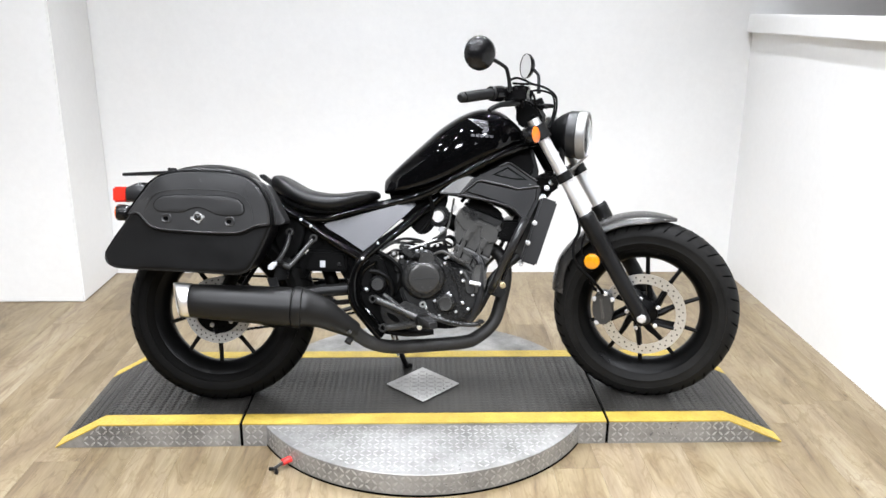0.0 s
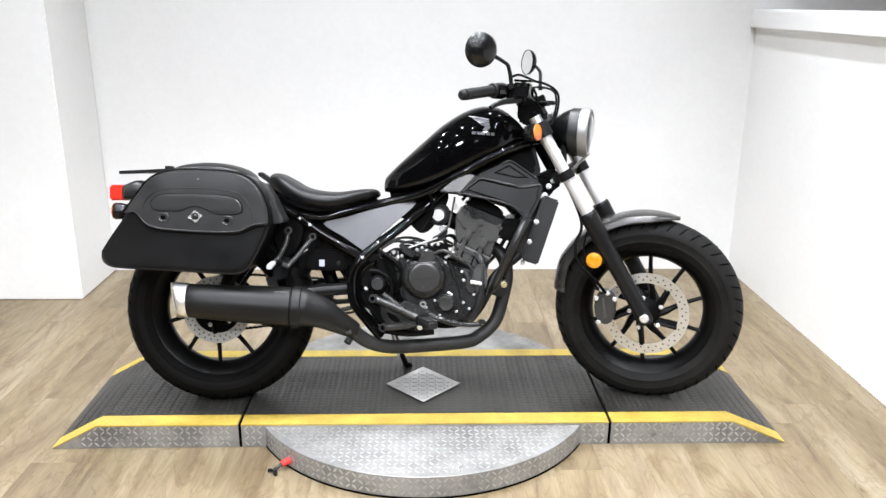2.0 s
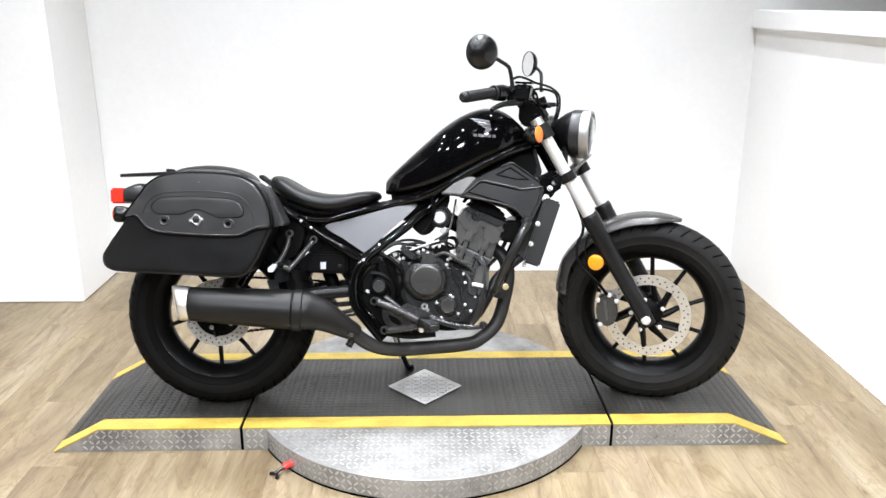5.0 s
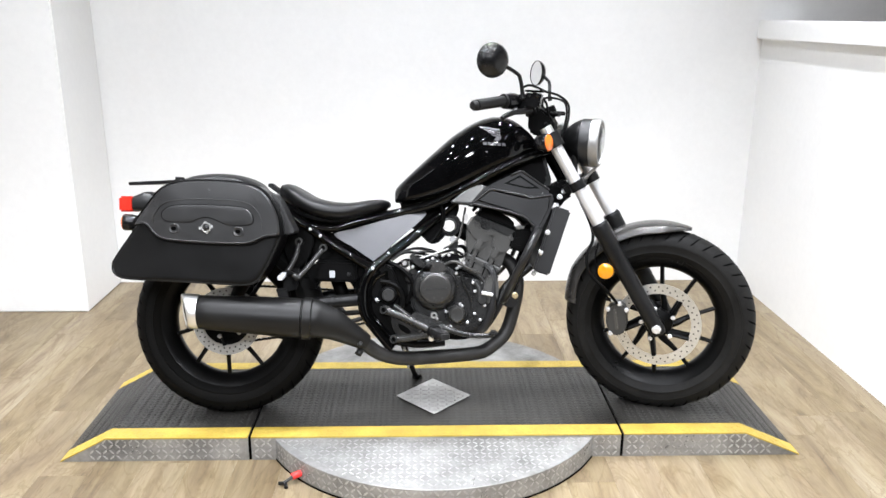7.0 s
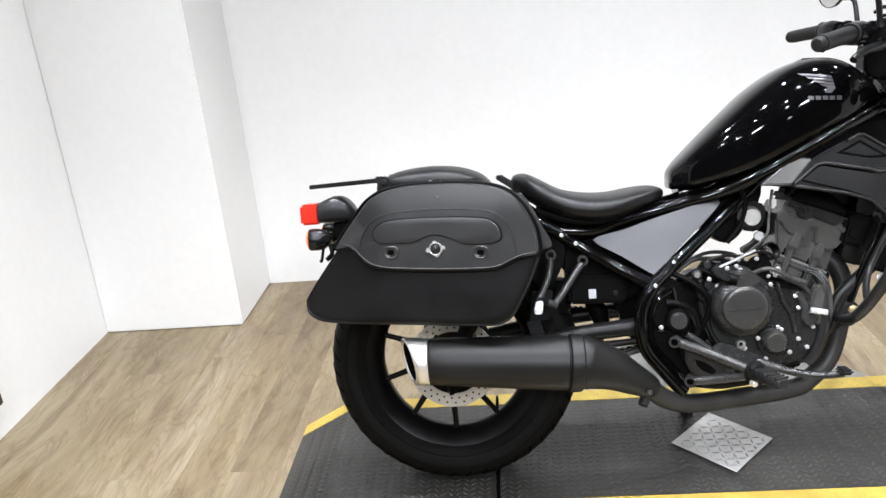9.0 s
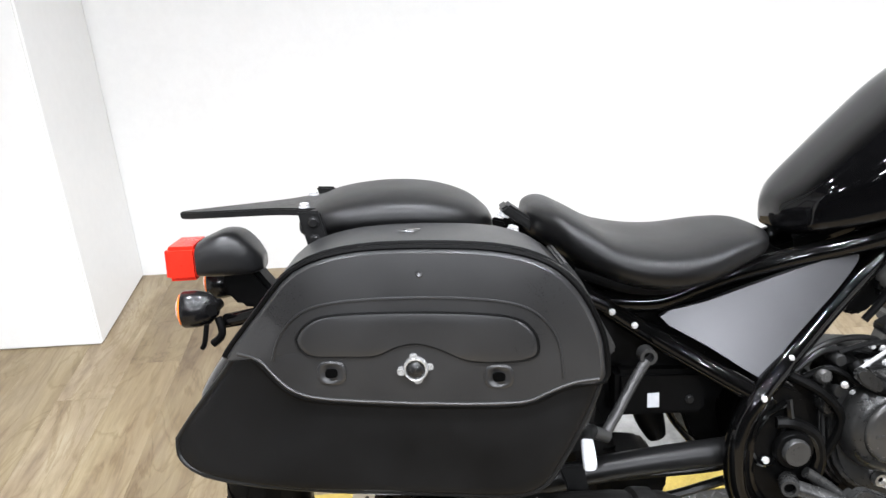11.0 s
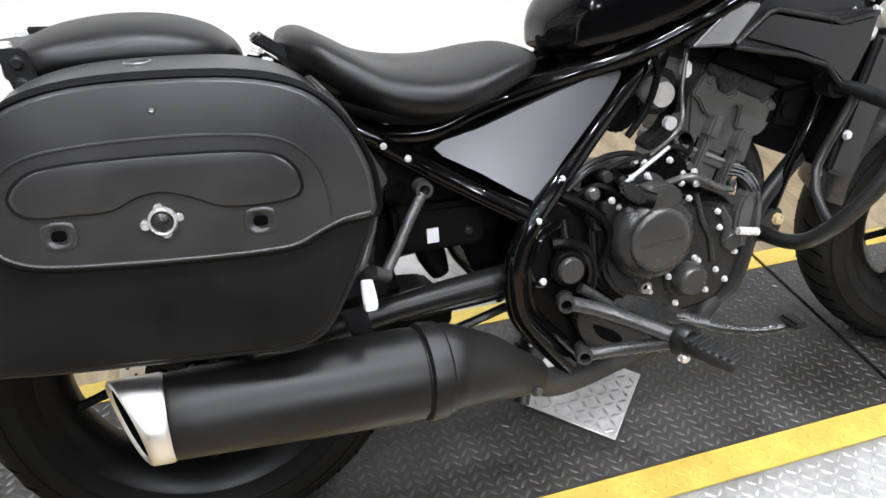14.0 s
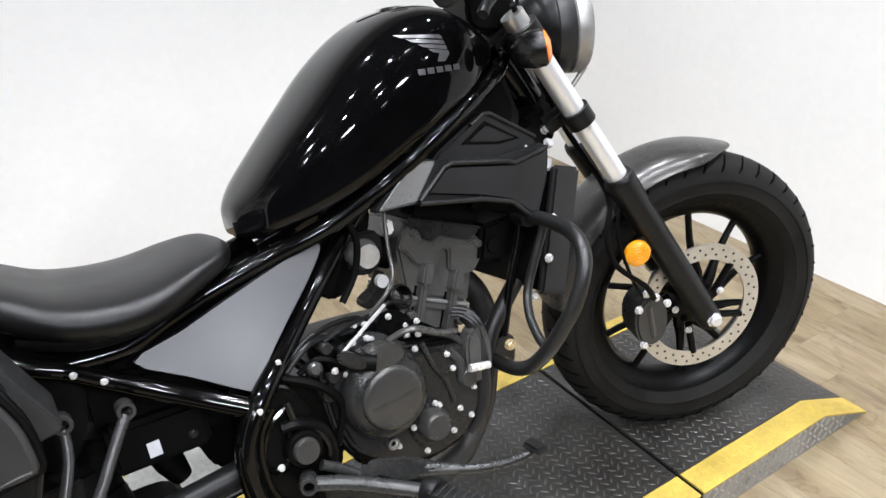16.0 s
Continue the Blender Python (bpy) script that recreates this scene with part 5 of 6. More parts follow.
# engine
INSET = pose(0, 0.015, 0)
crank = part("engine_case", prism(smooth_poly([(0.640, 0.492), (0.625, 0.455), (0.628, 0.395), (0.645, 0.338), (0.690, 0.300), (0.735, 0.275), (0.80, 0.268), (0.868, 0.284), (0.905, 0.330), (0.922, 0.380), (0.912, 0.440), (0.880, 0.465), (0.828, 0.478), (0.74, 0.490)], 3), -0.115, 0.125, 0.014, None, 3), CASEDARK, bike, "black engine crankcase")
part("case_cover", prism(smooth_poly([(0.640, 0.495), (0.632, 0.420), (0.650, 0.352), (0.70, 0.310), (0.775, 0.280), (0.85, 0.290), (0.890, 0.335), (0.905, 0.390), (0.885, 0.445), (0.84, 0.462), (0.775, 0.478), (0.72, 0.520)], 3), -0.142, -0.112, 0.010, None, 3), CASEMID, crank, "black clutch-side cover", INSET)
part("clutch_cover", turned([(0, 0.0), (0.072, 0.0), (0.0745, 0.005), (0.0735, 0.020), (0.069, 0.032), (0.061, 0.040), (0.052, 0.042)], (0.713, -0.138, 0.433), (0, -1, 0), 56), CASEMID, crank, "round dark clutch cover", INSET)
part("clutch_disc", turned([(0.0535, 0.038), (0.0525, 0.043), (0.0500, 0.0465), (0.0460, 0.0480), (0.040, 0.0486), (0, 0.049)], (0.715, -0.138, 0.433), (0, -1, 0), 48), CLUTCH, crank, "", INSET)
part("clutch_rib", prism([(0.676, 0.4325), (0.752, 0.4355), (0.752, 0.4315), (0.676, 0.4285)], -0.1878, -0.183, 0.0003), COVER, crank, "", INSET)
part("clutch_lug", prism(smooth_poly([(0.690, 0.515), (0.735, 0.518), (0.752, 0.495), (0.73, 0.482), (0.69, 0.484)], 3), -0.180, -0.14, 0.006), CLUTCH, crank, "", INSET)
part("filter_cover", turned([(0, 0.0), (0.030, 0.0), (0.030, 0.008), (0.027, 0.014), (0.0255, 0.022), (0.021, 0.026), (0.018, 0.0255), (0, 0.0255)], (0.786, -0.150, 0.345), (0, -1, 0), 36), CLUTCH, crank, "small round oil filter cover", INSET)
for x, y, z in ((0.638, 0.126, 0.425), (0.661, 0.142, 0.484), (0.647, 0.126, 0.371), (0.796, 0.142, 0.502), (0.785, 0.142, 0.480), (0.797, 0.150, 0.378), (0.804, 0.150, 0.372), (0.822, 0.150, 0.316), (0.766, 0.150, 0.303), (0.750, 0.150, 0.353),
                (0.841, 0.142, 0.449), (0.846, 0.142, 0.345), (0.865, 0.142, 0.324), (0.895, 0.140, 0.358), (0.880, 0.142, 0.372), (0.847, 0.142, 0.420), (0.707, 0.142, 0.529), (0.721, 0.142, 0.329), (0.874, 0.142, 0.406)):
    part("cover_bolt", bolt((x, -y - 0.002, z), (0, -1, 0), 0.0044, 0.006), STEEL, crank, "", INSET)
part("cover_flange", prism(smooth_poly([(0.632, 0.500), (0.624, 0.420), (0.643, 0.346), (0.696, 0.302), (0.775, 0.272), (0.856, 0.282), (0.898, 0.330), (0.913, 0.390), (0.892, 0.451), (0.846, 0.470), (0.780, 0.486), (0.722, 0.528)], 3), -0.126, -0.114, 0.003), COVER, crank, "", INSET)
part("cover_ridge", tube([(0.800, -0.140, 0.484), (0.812, -0.143, 0.440), (0.830, -0.143, 0.405), (0.838, -0.143, 0.362)], 0.0055, 8), CASEMID, crank, "", INSET)
part("cover_ridge", tube([(0.845, -0.140, 0.455), (0.862, -0.143, 0.425), (0.860, -0.143, 0.392)], 0.009, 10), COVER, crank, "", INSET)
part("pump_cover", turned([(0, 0.012), (0.014, 0.012), (0.018, 0.008), (0.020, 0.0)], (0.872, -0.141, 0.393), (0, -1, 0), 24), COVER, crank, "", INSET)
part("drain_plug", turned([(0.004, 0.002), (0.006, 0.006), (0.010, 0.006), (0.012, 0.0), (0.012, -0.004)], (0.710, -0.148, 0.341), (0, -1, 0), 16), BRUSHED, crank, "", INSET)
part("filter_housing", turned([(0, 0.0), (0.038, 0.0), (0.038, 0.006), (0.035, 0.010), (0, 0.010)], (0.785, -0.140, 0.344), (0, -1, 0), 36), CASEMID, crank, "", INSET)
part("breather", tube([(0.66, -0.13, 0.53), (0.672, -0.15, 0.51), (0.700, -0.165, 0.50)], 0.013, 10), PLASTIC, crank)
part("shift_arm", tube([(0.74, -0.12, 0.505), (0.78, -0.14, 0.52), (0.83, -0.14, 0.495), (0.865, -0.13, 0.482)], 0.0055, 8), ENGINE, crank)
part("gear_cover", prism(smooth_poly([(0.49, 0.44), (0.52, 0.49), (0.60, 0.50), (0.64, 0.44), (0.64, 0.34), (0.58, 0.29), (0.52, 0.33)], 3), -0.105, 0.105, 0.01), CASEDARK, crank)

# cylinder and head lean forward
def cyl_poly(rows):
    """Outline in the cylinder's own directions: across and up, from its foot."""
    return [(0.852 + 0.925 * a + 0.38 * b, 0.460 - 0.38 * a + 0.925 * b) for a, b in rows]


barrel = part("cylinder", prism(cyl_poly([(-0.052, -0.035), (0.044, -0.035), (0.066, 0.062), (-0.056, 0.062)]), -0.060, 0.086, 0.006), ENGINE, bike, "dark grey engine cylinder")
part("cylinder_gasket", prism(cyl_poly([(-0.060, 0.0625), (0.070, 0.0565), (0.070, 0.0625), (-0.060, 0.0685)]), -0.066, 0.088, 0.0015), SHEEN_GASKET, barrel, "pale gasket line")
part("cylinder_flange", prism(cyl_poly([(-0.060, 0.050), (0.069, 0.044), (0.070, 0.056), (-0.061, 0.062)]), -0.064, 0.086, 0.002), ENGINE, barrel)
part("cylinder_foot", prism(cyl_poly([(-0.058, -0.020), (0.050, -0.020), (0.050, -0.006), (-0.058, -0.006)]), -0.070, 0.088, 0.003), COVER, barrel)
part("cylinder_head", prism(cyl_poly([(-0.060, 0.069), (0.070, 0.063), (0.066, 0.120), (0.080, 0.158), (0.078, 0.196), (-0.082, 0.196), (-0.091, 0.145)]), -0.060, 0.086, 0.005), ENGINE, barrel, "dark grey cylinder head")
part("head_plate", prism(cyl_poly([(-0.085, 0.184), (-0.093, 0.145), (-0.077, 0.141), (-0.056, 0.124), (-0.012, 0.121), (-0.009, 0.152), (0.006, 0.154), (0.012, 0.119), (0.050, 0.112), (0.066, 0.121),
                                   (0.082, 0.160), (0.079, 0.186), (0.056, 0.180), (0.050, 0.169), (-0.012, 0.172), (-0.022, 0.161), (-0.046, 0.161), (-0.058, 0.178)]), -0.070, -0.056, 0.003), ENGINE, barrel, "raised stepped plate of the head")
part("head_rim", prism(cyl_poly([(-0.082, 0.186), (-0.056, 0.181), (-0.044, 0.166), (-0.024, 0.166), (-0.014, 0.177), (0.048, 0.174), (0.055, 0.185), (0.079, 0.190), (0.076, 0.200), (-0.080, 0.200)]), -0.066, -0.056, 0.002), CASEMID, barrel)
part("head_cover", prism(cyl_poly([(-0.076, 0.197), (0.070, 0.199), (0.062, 0.222), (0.020, 0.240), (-0.050, 0.240), (-0.074, 0.224)]), -0.058, 0.080, 0.008), PLASTIC, barrel, "black cam cover")
for a, b in ((-0.033, 0.126), (0.029, 0.119)):
    part("head_pillar", prism(cyl_poly([(a - 0.0062, -0.018), (a + 0.0062, -0.018), (a + 0.0068, b - 0.028), (a - 0.0068, b - 0.028)]), -0.0775, -0.056, 0.0035), ENGINE, barrel)
    part("pillar_sleeve", prism(cyl_poly([(a - 0.0102, b - 0.036), (a + 0.0102, b - 0.036), (a + 0.0102, b - 0.002), (a + 0.006, b + 0.004), (a - 0.006, b + 0.004), (a - 0.0102, b - 0.002)]), -0.0830, -0.056, 0.0042), ENGINE, barrel)
    part("pillar_groove", prism(cyl_poly([(a + 0.0085, -0.012), (a + 0.0125, -0.012), (a + 0.0125, b - 0.040), (a + 0.0085, b - 0.040)]), -0.0612, -0.058, 0.0), BLACKGAP, barrel)
    part("pillar_groove", prism(cyl_poly([(a - 0.0125, -0.012), (a - 0.0085, -0.012), (a - 0.0085, b - 0.040), (a - 0.0125, b - 0.040)]), -0.0612, -0.058, 0.0), BLACKGAP, barrel)
for a, b in ((-0.070, 0.176), (0.064, 0.170), (-0.046, 0.036), (0.052, 0.030)):
    q = cyl_poly([(a, b)])[0]
    part("head_boss", turned([(0, 0.0015), (0.006, 0.0015), (0.0075, 0.0), (0.0075, -0.010)], (q[0], -0.0715, q[1]), (0, -1, 0), 16), ENGINE, barrel)
part("upper_case", prism(smooth_poly([(0.640, 0.500), (0.660, 0.528), (0.705, 0.538), (0.755, 0.530), (0.790, 0.520), (0.830, 0.500), (0.86, 0.46), (0.75, 0.44), (0.65, 0.46)], 3), -0.095, -0.035, 0.010), CASEDARK, bike, "dark upper crankcase")
part("case_bracket", prism(smooth_poly([(0.735, 0.505), (0.742, 0.535), (0.765, 0.548), (0.792, 0.535), (0.800, 0.505), (0.775, 0.492)], 2), -0.104, -0.092, 0.003), CASEDARK, bike)
for x, z in ((0.752, 0.515), (0.776, 0.520), (0.764, 0.534)):
    part("bracket_hole", turned([(0, 0.001), (0.005, 0.001), (0.005, -0.004)], (x, -0.105, z), (0, -1, 0), 12), BLACKGAP, bike)
for x, y, z in ((0.789, 0.100, 0.496), (0.789, 0.100, 0.514), (0.720, 0.100, 0.540), (0.668, 0.110, 0.515), (0.690, 0.110, 0.522), (0.812, 0.100, 0.512), (0.761, 0.106, 0.540), (0.702, 0.100, 0.545), (0.721, 0.112, 0.517), (0.640, 0.142, 0.503)):
    part("case_bolt", bolt((x, -y, z), (0, -1, 0), 0.0046, 0.006), STEEL, bike)
part("intake_stub", turned([(0.018, 0), (0.022, 0.004), (0.022, 0.030), (0.018, 0.034)], (0.800, -0.050, 0.545), (0.2, -1, 0.3), 20), SATIN, bike)
part("throttle_link", prism(smooth_poly([(0.742, 0.560), (0.770, 0.575), (0.790, 0.600), (0.795, 0.575), (0.775, 0.552), (0.750, 0.545)], 3), -0.062, -0.030, 0.004), CASEMID, bike, "dark throttle linkage")
part("engine_hanger", prism([(0.985, 0.625), (1.055, 0.625), (1.022, 0.545), (0.965, 0.560)], -0.080, 0.080, 0.008), PLASTIC, bike, "black engine hanger")
part("spark_cap", turned([(0, 0.02), (0.014, 0.02), (0.016, 0.0), (0, 0.0)], (1.000, -0.064, 0.585), (0, -1, 0), 20), PLASTIC, barrel)
part("coolant_pipe", tube([(0.794, -0.098, 0.504), (0.825, -0.112, 0.490), (0.862, -0.114, 0.470), (0.880, -0.114, 0.450)], 0.0065, 10), COVER, bike)
part("thermostat", prism(smooth_poly([(0.885, 0.465), (0.92, 0.475), (0.925, 0.40), (0.895, 0.375), (0.875, 0.40)], 3), -0.135, -0.105, 0.008), ENGINE, bike)
part("hose_clip", tube([(0.868, -0.150, 0.417), (0.905, -0.152, 0.410)], 0.007, 10), STEEL, bike)

# throttle body, intake and wiring between frame and cylinder
tb = part("throttle_body", turned([(0, 0.0), (0.026, 0.0), (0.026, 0.02), (0.020, 0.03), (0.020, 0.038), (0, 0.038)], (0.763, -0.040, 0.638), (0, -1, 0), 28), SILVER, bike, "bright alloy throttle body")
part("throttle_flange", prism(smooth_poly([(0.735, 0.615), (0.78, 0.60), (0.80, 0.63), (0.80, 0.665), (0.76, 0.672)], 3), -0.055, 0.05, 0.006), SATIN, tb)
part("connector", box((0.812, -0.058, 0.655), (0.828, -0.040, 0.680), 0.004), WHITE, tb, "white wire connector")
part("intake_boot", tube([(0.64, 0, 0.665), (0.72, 0, 0.655), (0.80, 0, 0.625), (0.845, 0, 0.60)], [0.040, 0.034, 0.028, 0.026], 18), PLASTIC, bike)
for pts, r, mt in (([(0.820, -0.050, 0.700), (0.808, -0.060, 0.64), (0.795, -0.085, 0.598), (0.772, -0.100, 0.578), (0.735, -0.090, 0.545), (0.695, -0.082, 0.505)], 0.0036, ENGINE),
                   ([(0.640, -0.12, 0.545), (0.690, -0.11, 0.553), (0.730, -0.09, 0.546), (0.775, -0.09, 0.556), (0.81, -0.08, 0.54)], 0.0045, SATIN),
                   ([(0.560, -0.13, 0.520), (0.610, -0.14, 0.490), (0.640, -0.14, 0.445), (0.620, -0.13, 0.38)], 0.007, PLASTIC),
                   ([(0.590, -0.12, 0.51), (0.625, -0.13, 0.525), (0.665, -0.14, 0.50)], 0.005, PLASTIC),
                   ([(0.845, -0.07, 0.690), (0.88, -0.05, 0.715), (0.95, -0.04, 0.70)], 0.006, PLASTIC),
                   ([(0.735, -0.09, 0.705), (0.745, -0.085, 0.67), (0.732, -0.08, 0.62), (0.70, -0.08, 0.58)], 0.006, PLASTIC)):
    part("wire", tube(pts, r, 8), mt, bike)
part("clutch_cable", tube([(0.759, -0.106, 0.561), (0.706, -0.128, 0.544), (0.653, -0.150, 0.527)], 0.0032, 8), STEEL, bike, "bright steel clutch cable end")
part("clutch_arm", prism(smooth_poly([(0.640, 0.532), (0.656, 0.537), (0.684, 0.512), (0.676, 0.498), (0.648, 0.515)], 2), -0.172, -0.158, 0.003), CASEMID, crank, "dark clutch release arm")
part("starter_motor", turned([(0, 0.0), (0.022, 0.0), (0.027, 0.006), (0.027, 0.060), (0.020, 0.070), (0, 0.070)], (0.655, -0.06, 0.512), (0, -1, 0), 24), CASEDARK, crank, "black starter motor")
part("case_plug", turned([(0, 0.010), (0.007, 0.010), (0.011, 0.006), (0.013, 0.0), (0.013, -0.01)], (0.614, -0.130, 0.513), (-0.1, -1, 0.2), 18), CLUTCH, bike, "grey metal plug")
for pts in ([(0.735, -0.090, 0.535), (0.708, -0.090, 0.553), (0.659, -0.108, 0.563), (0.615, -0.118, 0.556), (0.575, -0.125, 0.535)], [(0.700, -0.100, 0.537), (0.664, -0.110, 0.546), (0.613, -0.124, 0.550), (0.570, -0.130, 0.525)]):
    part("wire", tube(pts, 0.0048, 8), SATIN, bike)
for px, pz, pr in ((0.642, 0.487, 0.012), (0.628, 0.462, 0.014), (0.640, 0.535, 0.010)):
    part("case_lug", turned([(0, 0.012), (pr * 0.8, 0.012), (pr, 0.008), (pr, -0.02)], (px, -0.118, pz), (0, -1, 0), 16), CASEMID, crank)
part("wire_clip", turned([(0, 0.01), (0.011, 0.01), (0.011, 0), (0, 0)], (0.775, -0.075, 0.592), (0, -1, 0), 12), STEEL, bike)

# radiator and its shrouds
rad = Matrix.Translation((1.102, 0, 0.590)) @ Matrix.Rotation(radians(18.5), 4, "Y")
core = part("radiator", box((-0.024, -0.128, -0.112), (0.024, 0.128, 0.108), 0.006), PLASTIC, bike, "black radiator", rad)
part("radiator_tank", box((-0.028, -0.146, -0.116), (0.030, -0.127, 0.112), 0.006), SHROUD, core)
part("radiator_tank", box((-0.028, 0.127, -0.116), (0.030, 0.146, 0.112), 0.006), SHROUD, core)
for z in (0.02, -0.05):
    part("bolt", bolt((-0.022, -0.146, z), (0, -1, 0), 0.007, 0.007), STEEL, core)
both("radiator_shroud", lambda: prism([(0.762, 0.716), (0.843, 0.781), (0.862, 0.779), (0.903, 0.764), (1.016, 0.745), (1.105, 0.746), (1.112, 0.735), (1.101, 0.687), (1.068, 0.622), (1.055, 0.622), (1.016, 0.664), (0.959, 0.684), (0.837, 0.710)], -0.136, -0.100, 0.006, None, 2), SHROUD, "dark grey moulded radiator shroud")
both("shroud_face", lambda: prism([(0.852, 0.722), (0.893, 0.754), (0.905, 0.757), (1.016, 0.732), (1.036, 0.730), (1.098, 0.737), (1.092, 0.690), (1.062, 0.632), (1.052, 0.630), (1.012, 0.668), (0.955, 0.691)], -0.1425, -0.134, 0.006, None, 3), SHROUD)
# Dark plastic strip; the reflection on it is put into a paler colour.
both("shroud_face", lambda: prism([(0.768, 0.718), (0.843, 0.778), (0.884, 0.769), (0.836, 0.714)], -0.1400, -0.134, 0.004, None, 2), SHEEN_GASKET, "shroud strip with its reflection painted as lighter grey")
both("upper_shroud", lambda: prism([(0.880, 0.755), (0.900, 0.776), (0.995, 0.820), (1.010, 0.818), (1.098, 0.758), (1.098, 0.735), (1.016, 0.730)], -0.118, -0.085, 0.005), SHROUD, "dark grey upper shroud")
both("shroud_ridge", lambda: tube([(0.842, -0.140, 0.716), (0.893, -0.1425, 0.757), (0.908, -0.1425, 0.760), (1.014, -0.1425, 0.737), (1.030, -0.1425, 0.730), (1.102, -0.140, 0.739)], 0.0042, 8, 1), SHROUD)
both("shroud_lip", lambda: tube([(0.842, -0.138, 0.711), (0.957, -0.140, 0.687), (1.014, -0.140, 0.667), (1.054, -0.139, 0.625), (1.068, -0.138, 0.625)], 0.0045, 8, 1), SHROUD)
both("shroud_ridge", lambda: tube([(0.970, -0.121, 0.807), (0.996, -0.121, 0.819), (1.010, -0.121, 0.817), (1.097, -0.118, 0.757)], 0.0038, 8, 1), SHROUD)
both("shroud_face", lambda: prism([(0.945, 0.779), (0.999, 0.807), (1.066, 0.762), (1.02, 0.762)], -0.1185, -0.112, 0.0005), CASEDARK)
both("shroud_face", lambda: prism([(0.957, 0.781), (0.999, 0.801), (1.054, 0.766), (1.02, 0.766)], -0.1205, -0.114, 0.002), SHROUD)
part("head_cover_plate", prism([(0.80, 0.760), (0.90, 0.812), (1.0, 0.858), (1.075, 0.885), (1.10, 0.80), (1.06, 0.745), (0.95, 0.735), (0.85, 0.728)], -0.075, 0.075, 0.010), PLASTIC, bike, "black cover behind the shrouds")
part("horn", turned([(0, 0.02), (0.036, 0.018), (0.040, 0.008), (0.040, -0.008), (0.02, -0.015), (0, -0.016)], (1.12, -0.06, 0.735), (0.3, -1, 0), 28), PLASTIC, bike)
part("top_bracket", tube([(1.07, -0.115, 0.745), (1.105, -0.12, 0.70), (1.12, -0.115, 0.71)], 0.008, 8), STEEL, bike, "bright radiator bracket")
for q in ((1.125, -0.09, 0.705), (1.135, -0.10, 0.735), (1.065, -0.115, 0.50), (1.045, -0.11, 0.478), (1.155, -0.07, 0.755)):
    part("bolt", bolt(q, (0.1, -1, 0.2), 0.008, 0.010), STEEL, bike)
part("yoke_cover", prism([(1.115, 0.78), (1.16, 0.80), (1.185, 0.74), (1.15, 0.715)], -0.07, 0.07, 0.006), PLASTIC, bike)

# engine guards
both("engine_guard", lambda: tube([(1.062, -0.090, 0.624), (1.056, -0.135, 0.626), (1.048, -0.194, 0.627), (1.037, -0.257, 0.621), (1.022, -0.296, 0.602), (1.007, -0.310, 0.576), (0.987, -0.307, 0.532), (0.969, -0.291, 0.493), (0.954, -0.264, 0.452), (0.942, -0.225, 0.415), (0.939, -0.182, 0.398), (0.943, -0.131, 0.390), (0.945, -0.095, 0.389)], 0.0128, 16), GUARD, "satin black tubular engine guard")
both("guard_brace", lambda: tube([(1.047, -0.172, 0.622), (1.043, -0.169, 0.606), (1.026, -0.166, 0.571), (1.007, -0.163, 0.531), (0.993, -0.168, 0.504), (0.977, -0.191, 0.478), (0.963, -0.225, 0.459), (0.957, -0.250, 0.449)], 0.0078, 12), GUARD)
both("guard_clamp", lambda: rod((1.058, -0.088, 0.624), (1.054, -0.128, 0.626), 0.0185, 16), SATIN)
both("guard_stay", lambda: tube([(1.060, -0.090, 0.615), (1.047, -0.090, 0.575), (1.025, -0.090, 0.529), (1.003, -0.090, 0.475), (0.985, -0.090, 0.426), (0.978, -0.090, 0.405)], 0.0085, 10), FRAME)
both("guard_plate", lambda: prism(smooth_poly([(0.936, 0.372), (0.985, 0.362), (0.999, 0.396), (0.994, 0.418), (0.972, 0.420), (0.945, 0.402)], 3), -0.100, -0.092, 0.003), GUARD)
both("guard_bolt", lambda: bolt((1.054, -0.128, 0.628), (0, -1, 0), 0.007, 0.007), STEEL)
both("guard_bolt", lambda: bolt((0.985, -0.100, 0.402), (0, -1, 0), 0.009, 0.010), BRASSY)

# rider controls
def hollow_end(c, axis, bm):
    """The open mouth of a tube."""
    return turned([(0.0085, -0.03), (0.0085, 0.004), (0.0125, 0.004), (0.0140, 0.0), (0.0140, -0.03)], c, axis, 20, bm)


def foot_bracket():
    bm = tube([(0.556, -0.178, 0.362), (0.600, -0.188, 0.346), (0.65, -0.208, 0.325), (0.700, -0.238, 0.304)], 0.0120, 12)
    tube([(0.588, -0.178, 0.268), (0.63, -0.192, 0.274), (0.67, -0.216, 0.284), (0.700, -0.238, 0.294)], 0.0115, 12, 6, bm)
    tube([(0.606, -0.170, 0.278), (0.635, -0.182, 0.284), (0.66, -0.200, 0.293), (0.675, -0.215, 0.302)], 0.008, 10, 6, bm)
    hollow_end((0.545, -0.184, 0.365), (-0.35, -1, 0.1), bm)
    hollow_end((0.577, -0.184, 0.268), (-0.35, -1, 0.0), bm)
    return bm


both("foot_rest_bracket", foot_bracket, BRACKET, "satin black foot-rest bracket")
both("bracket_web", lambda: prism([(0.560, 0.352), (0.600, 0.340), (0.650, 0.318), (0.690, 0.301), (0.670, 0.288), (0.630, 0.277), (0.592, 0.272), (0.575, 0.300)], -0.168, -0.162, 0.001, None, 1, lambda x, z: -0.40 * max(0.0, x - 0.56)), CASEMID)
both("bracket_slot", lambda: prism(smooth_poly([(0.592, 0.320), (0.620, 0.309), (0.634, 0.294), (0.622, 0.288), (0.600, 0.300)], 3), -0.1690, -0.166, 0.0, None, 1, lambda x, z: -0.40 * max(0.0, x - 0.56)), BLACKGAP)
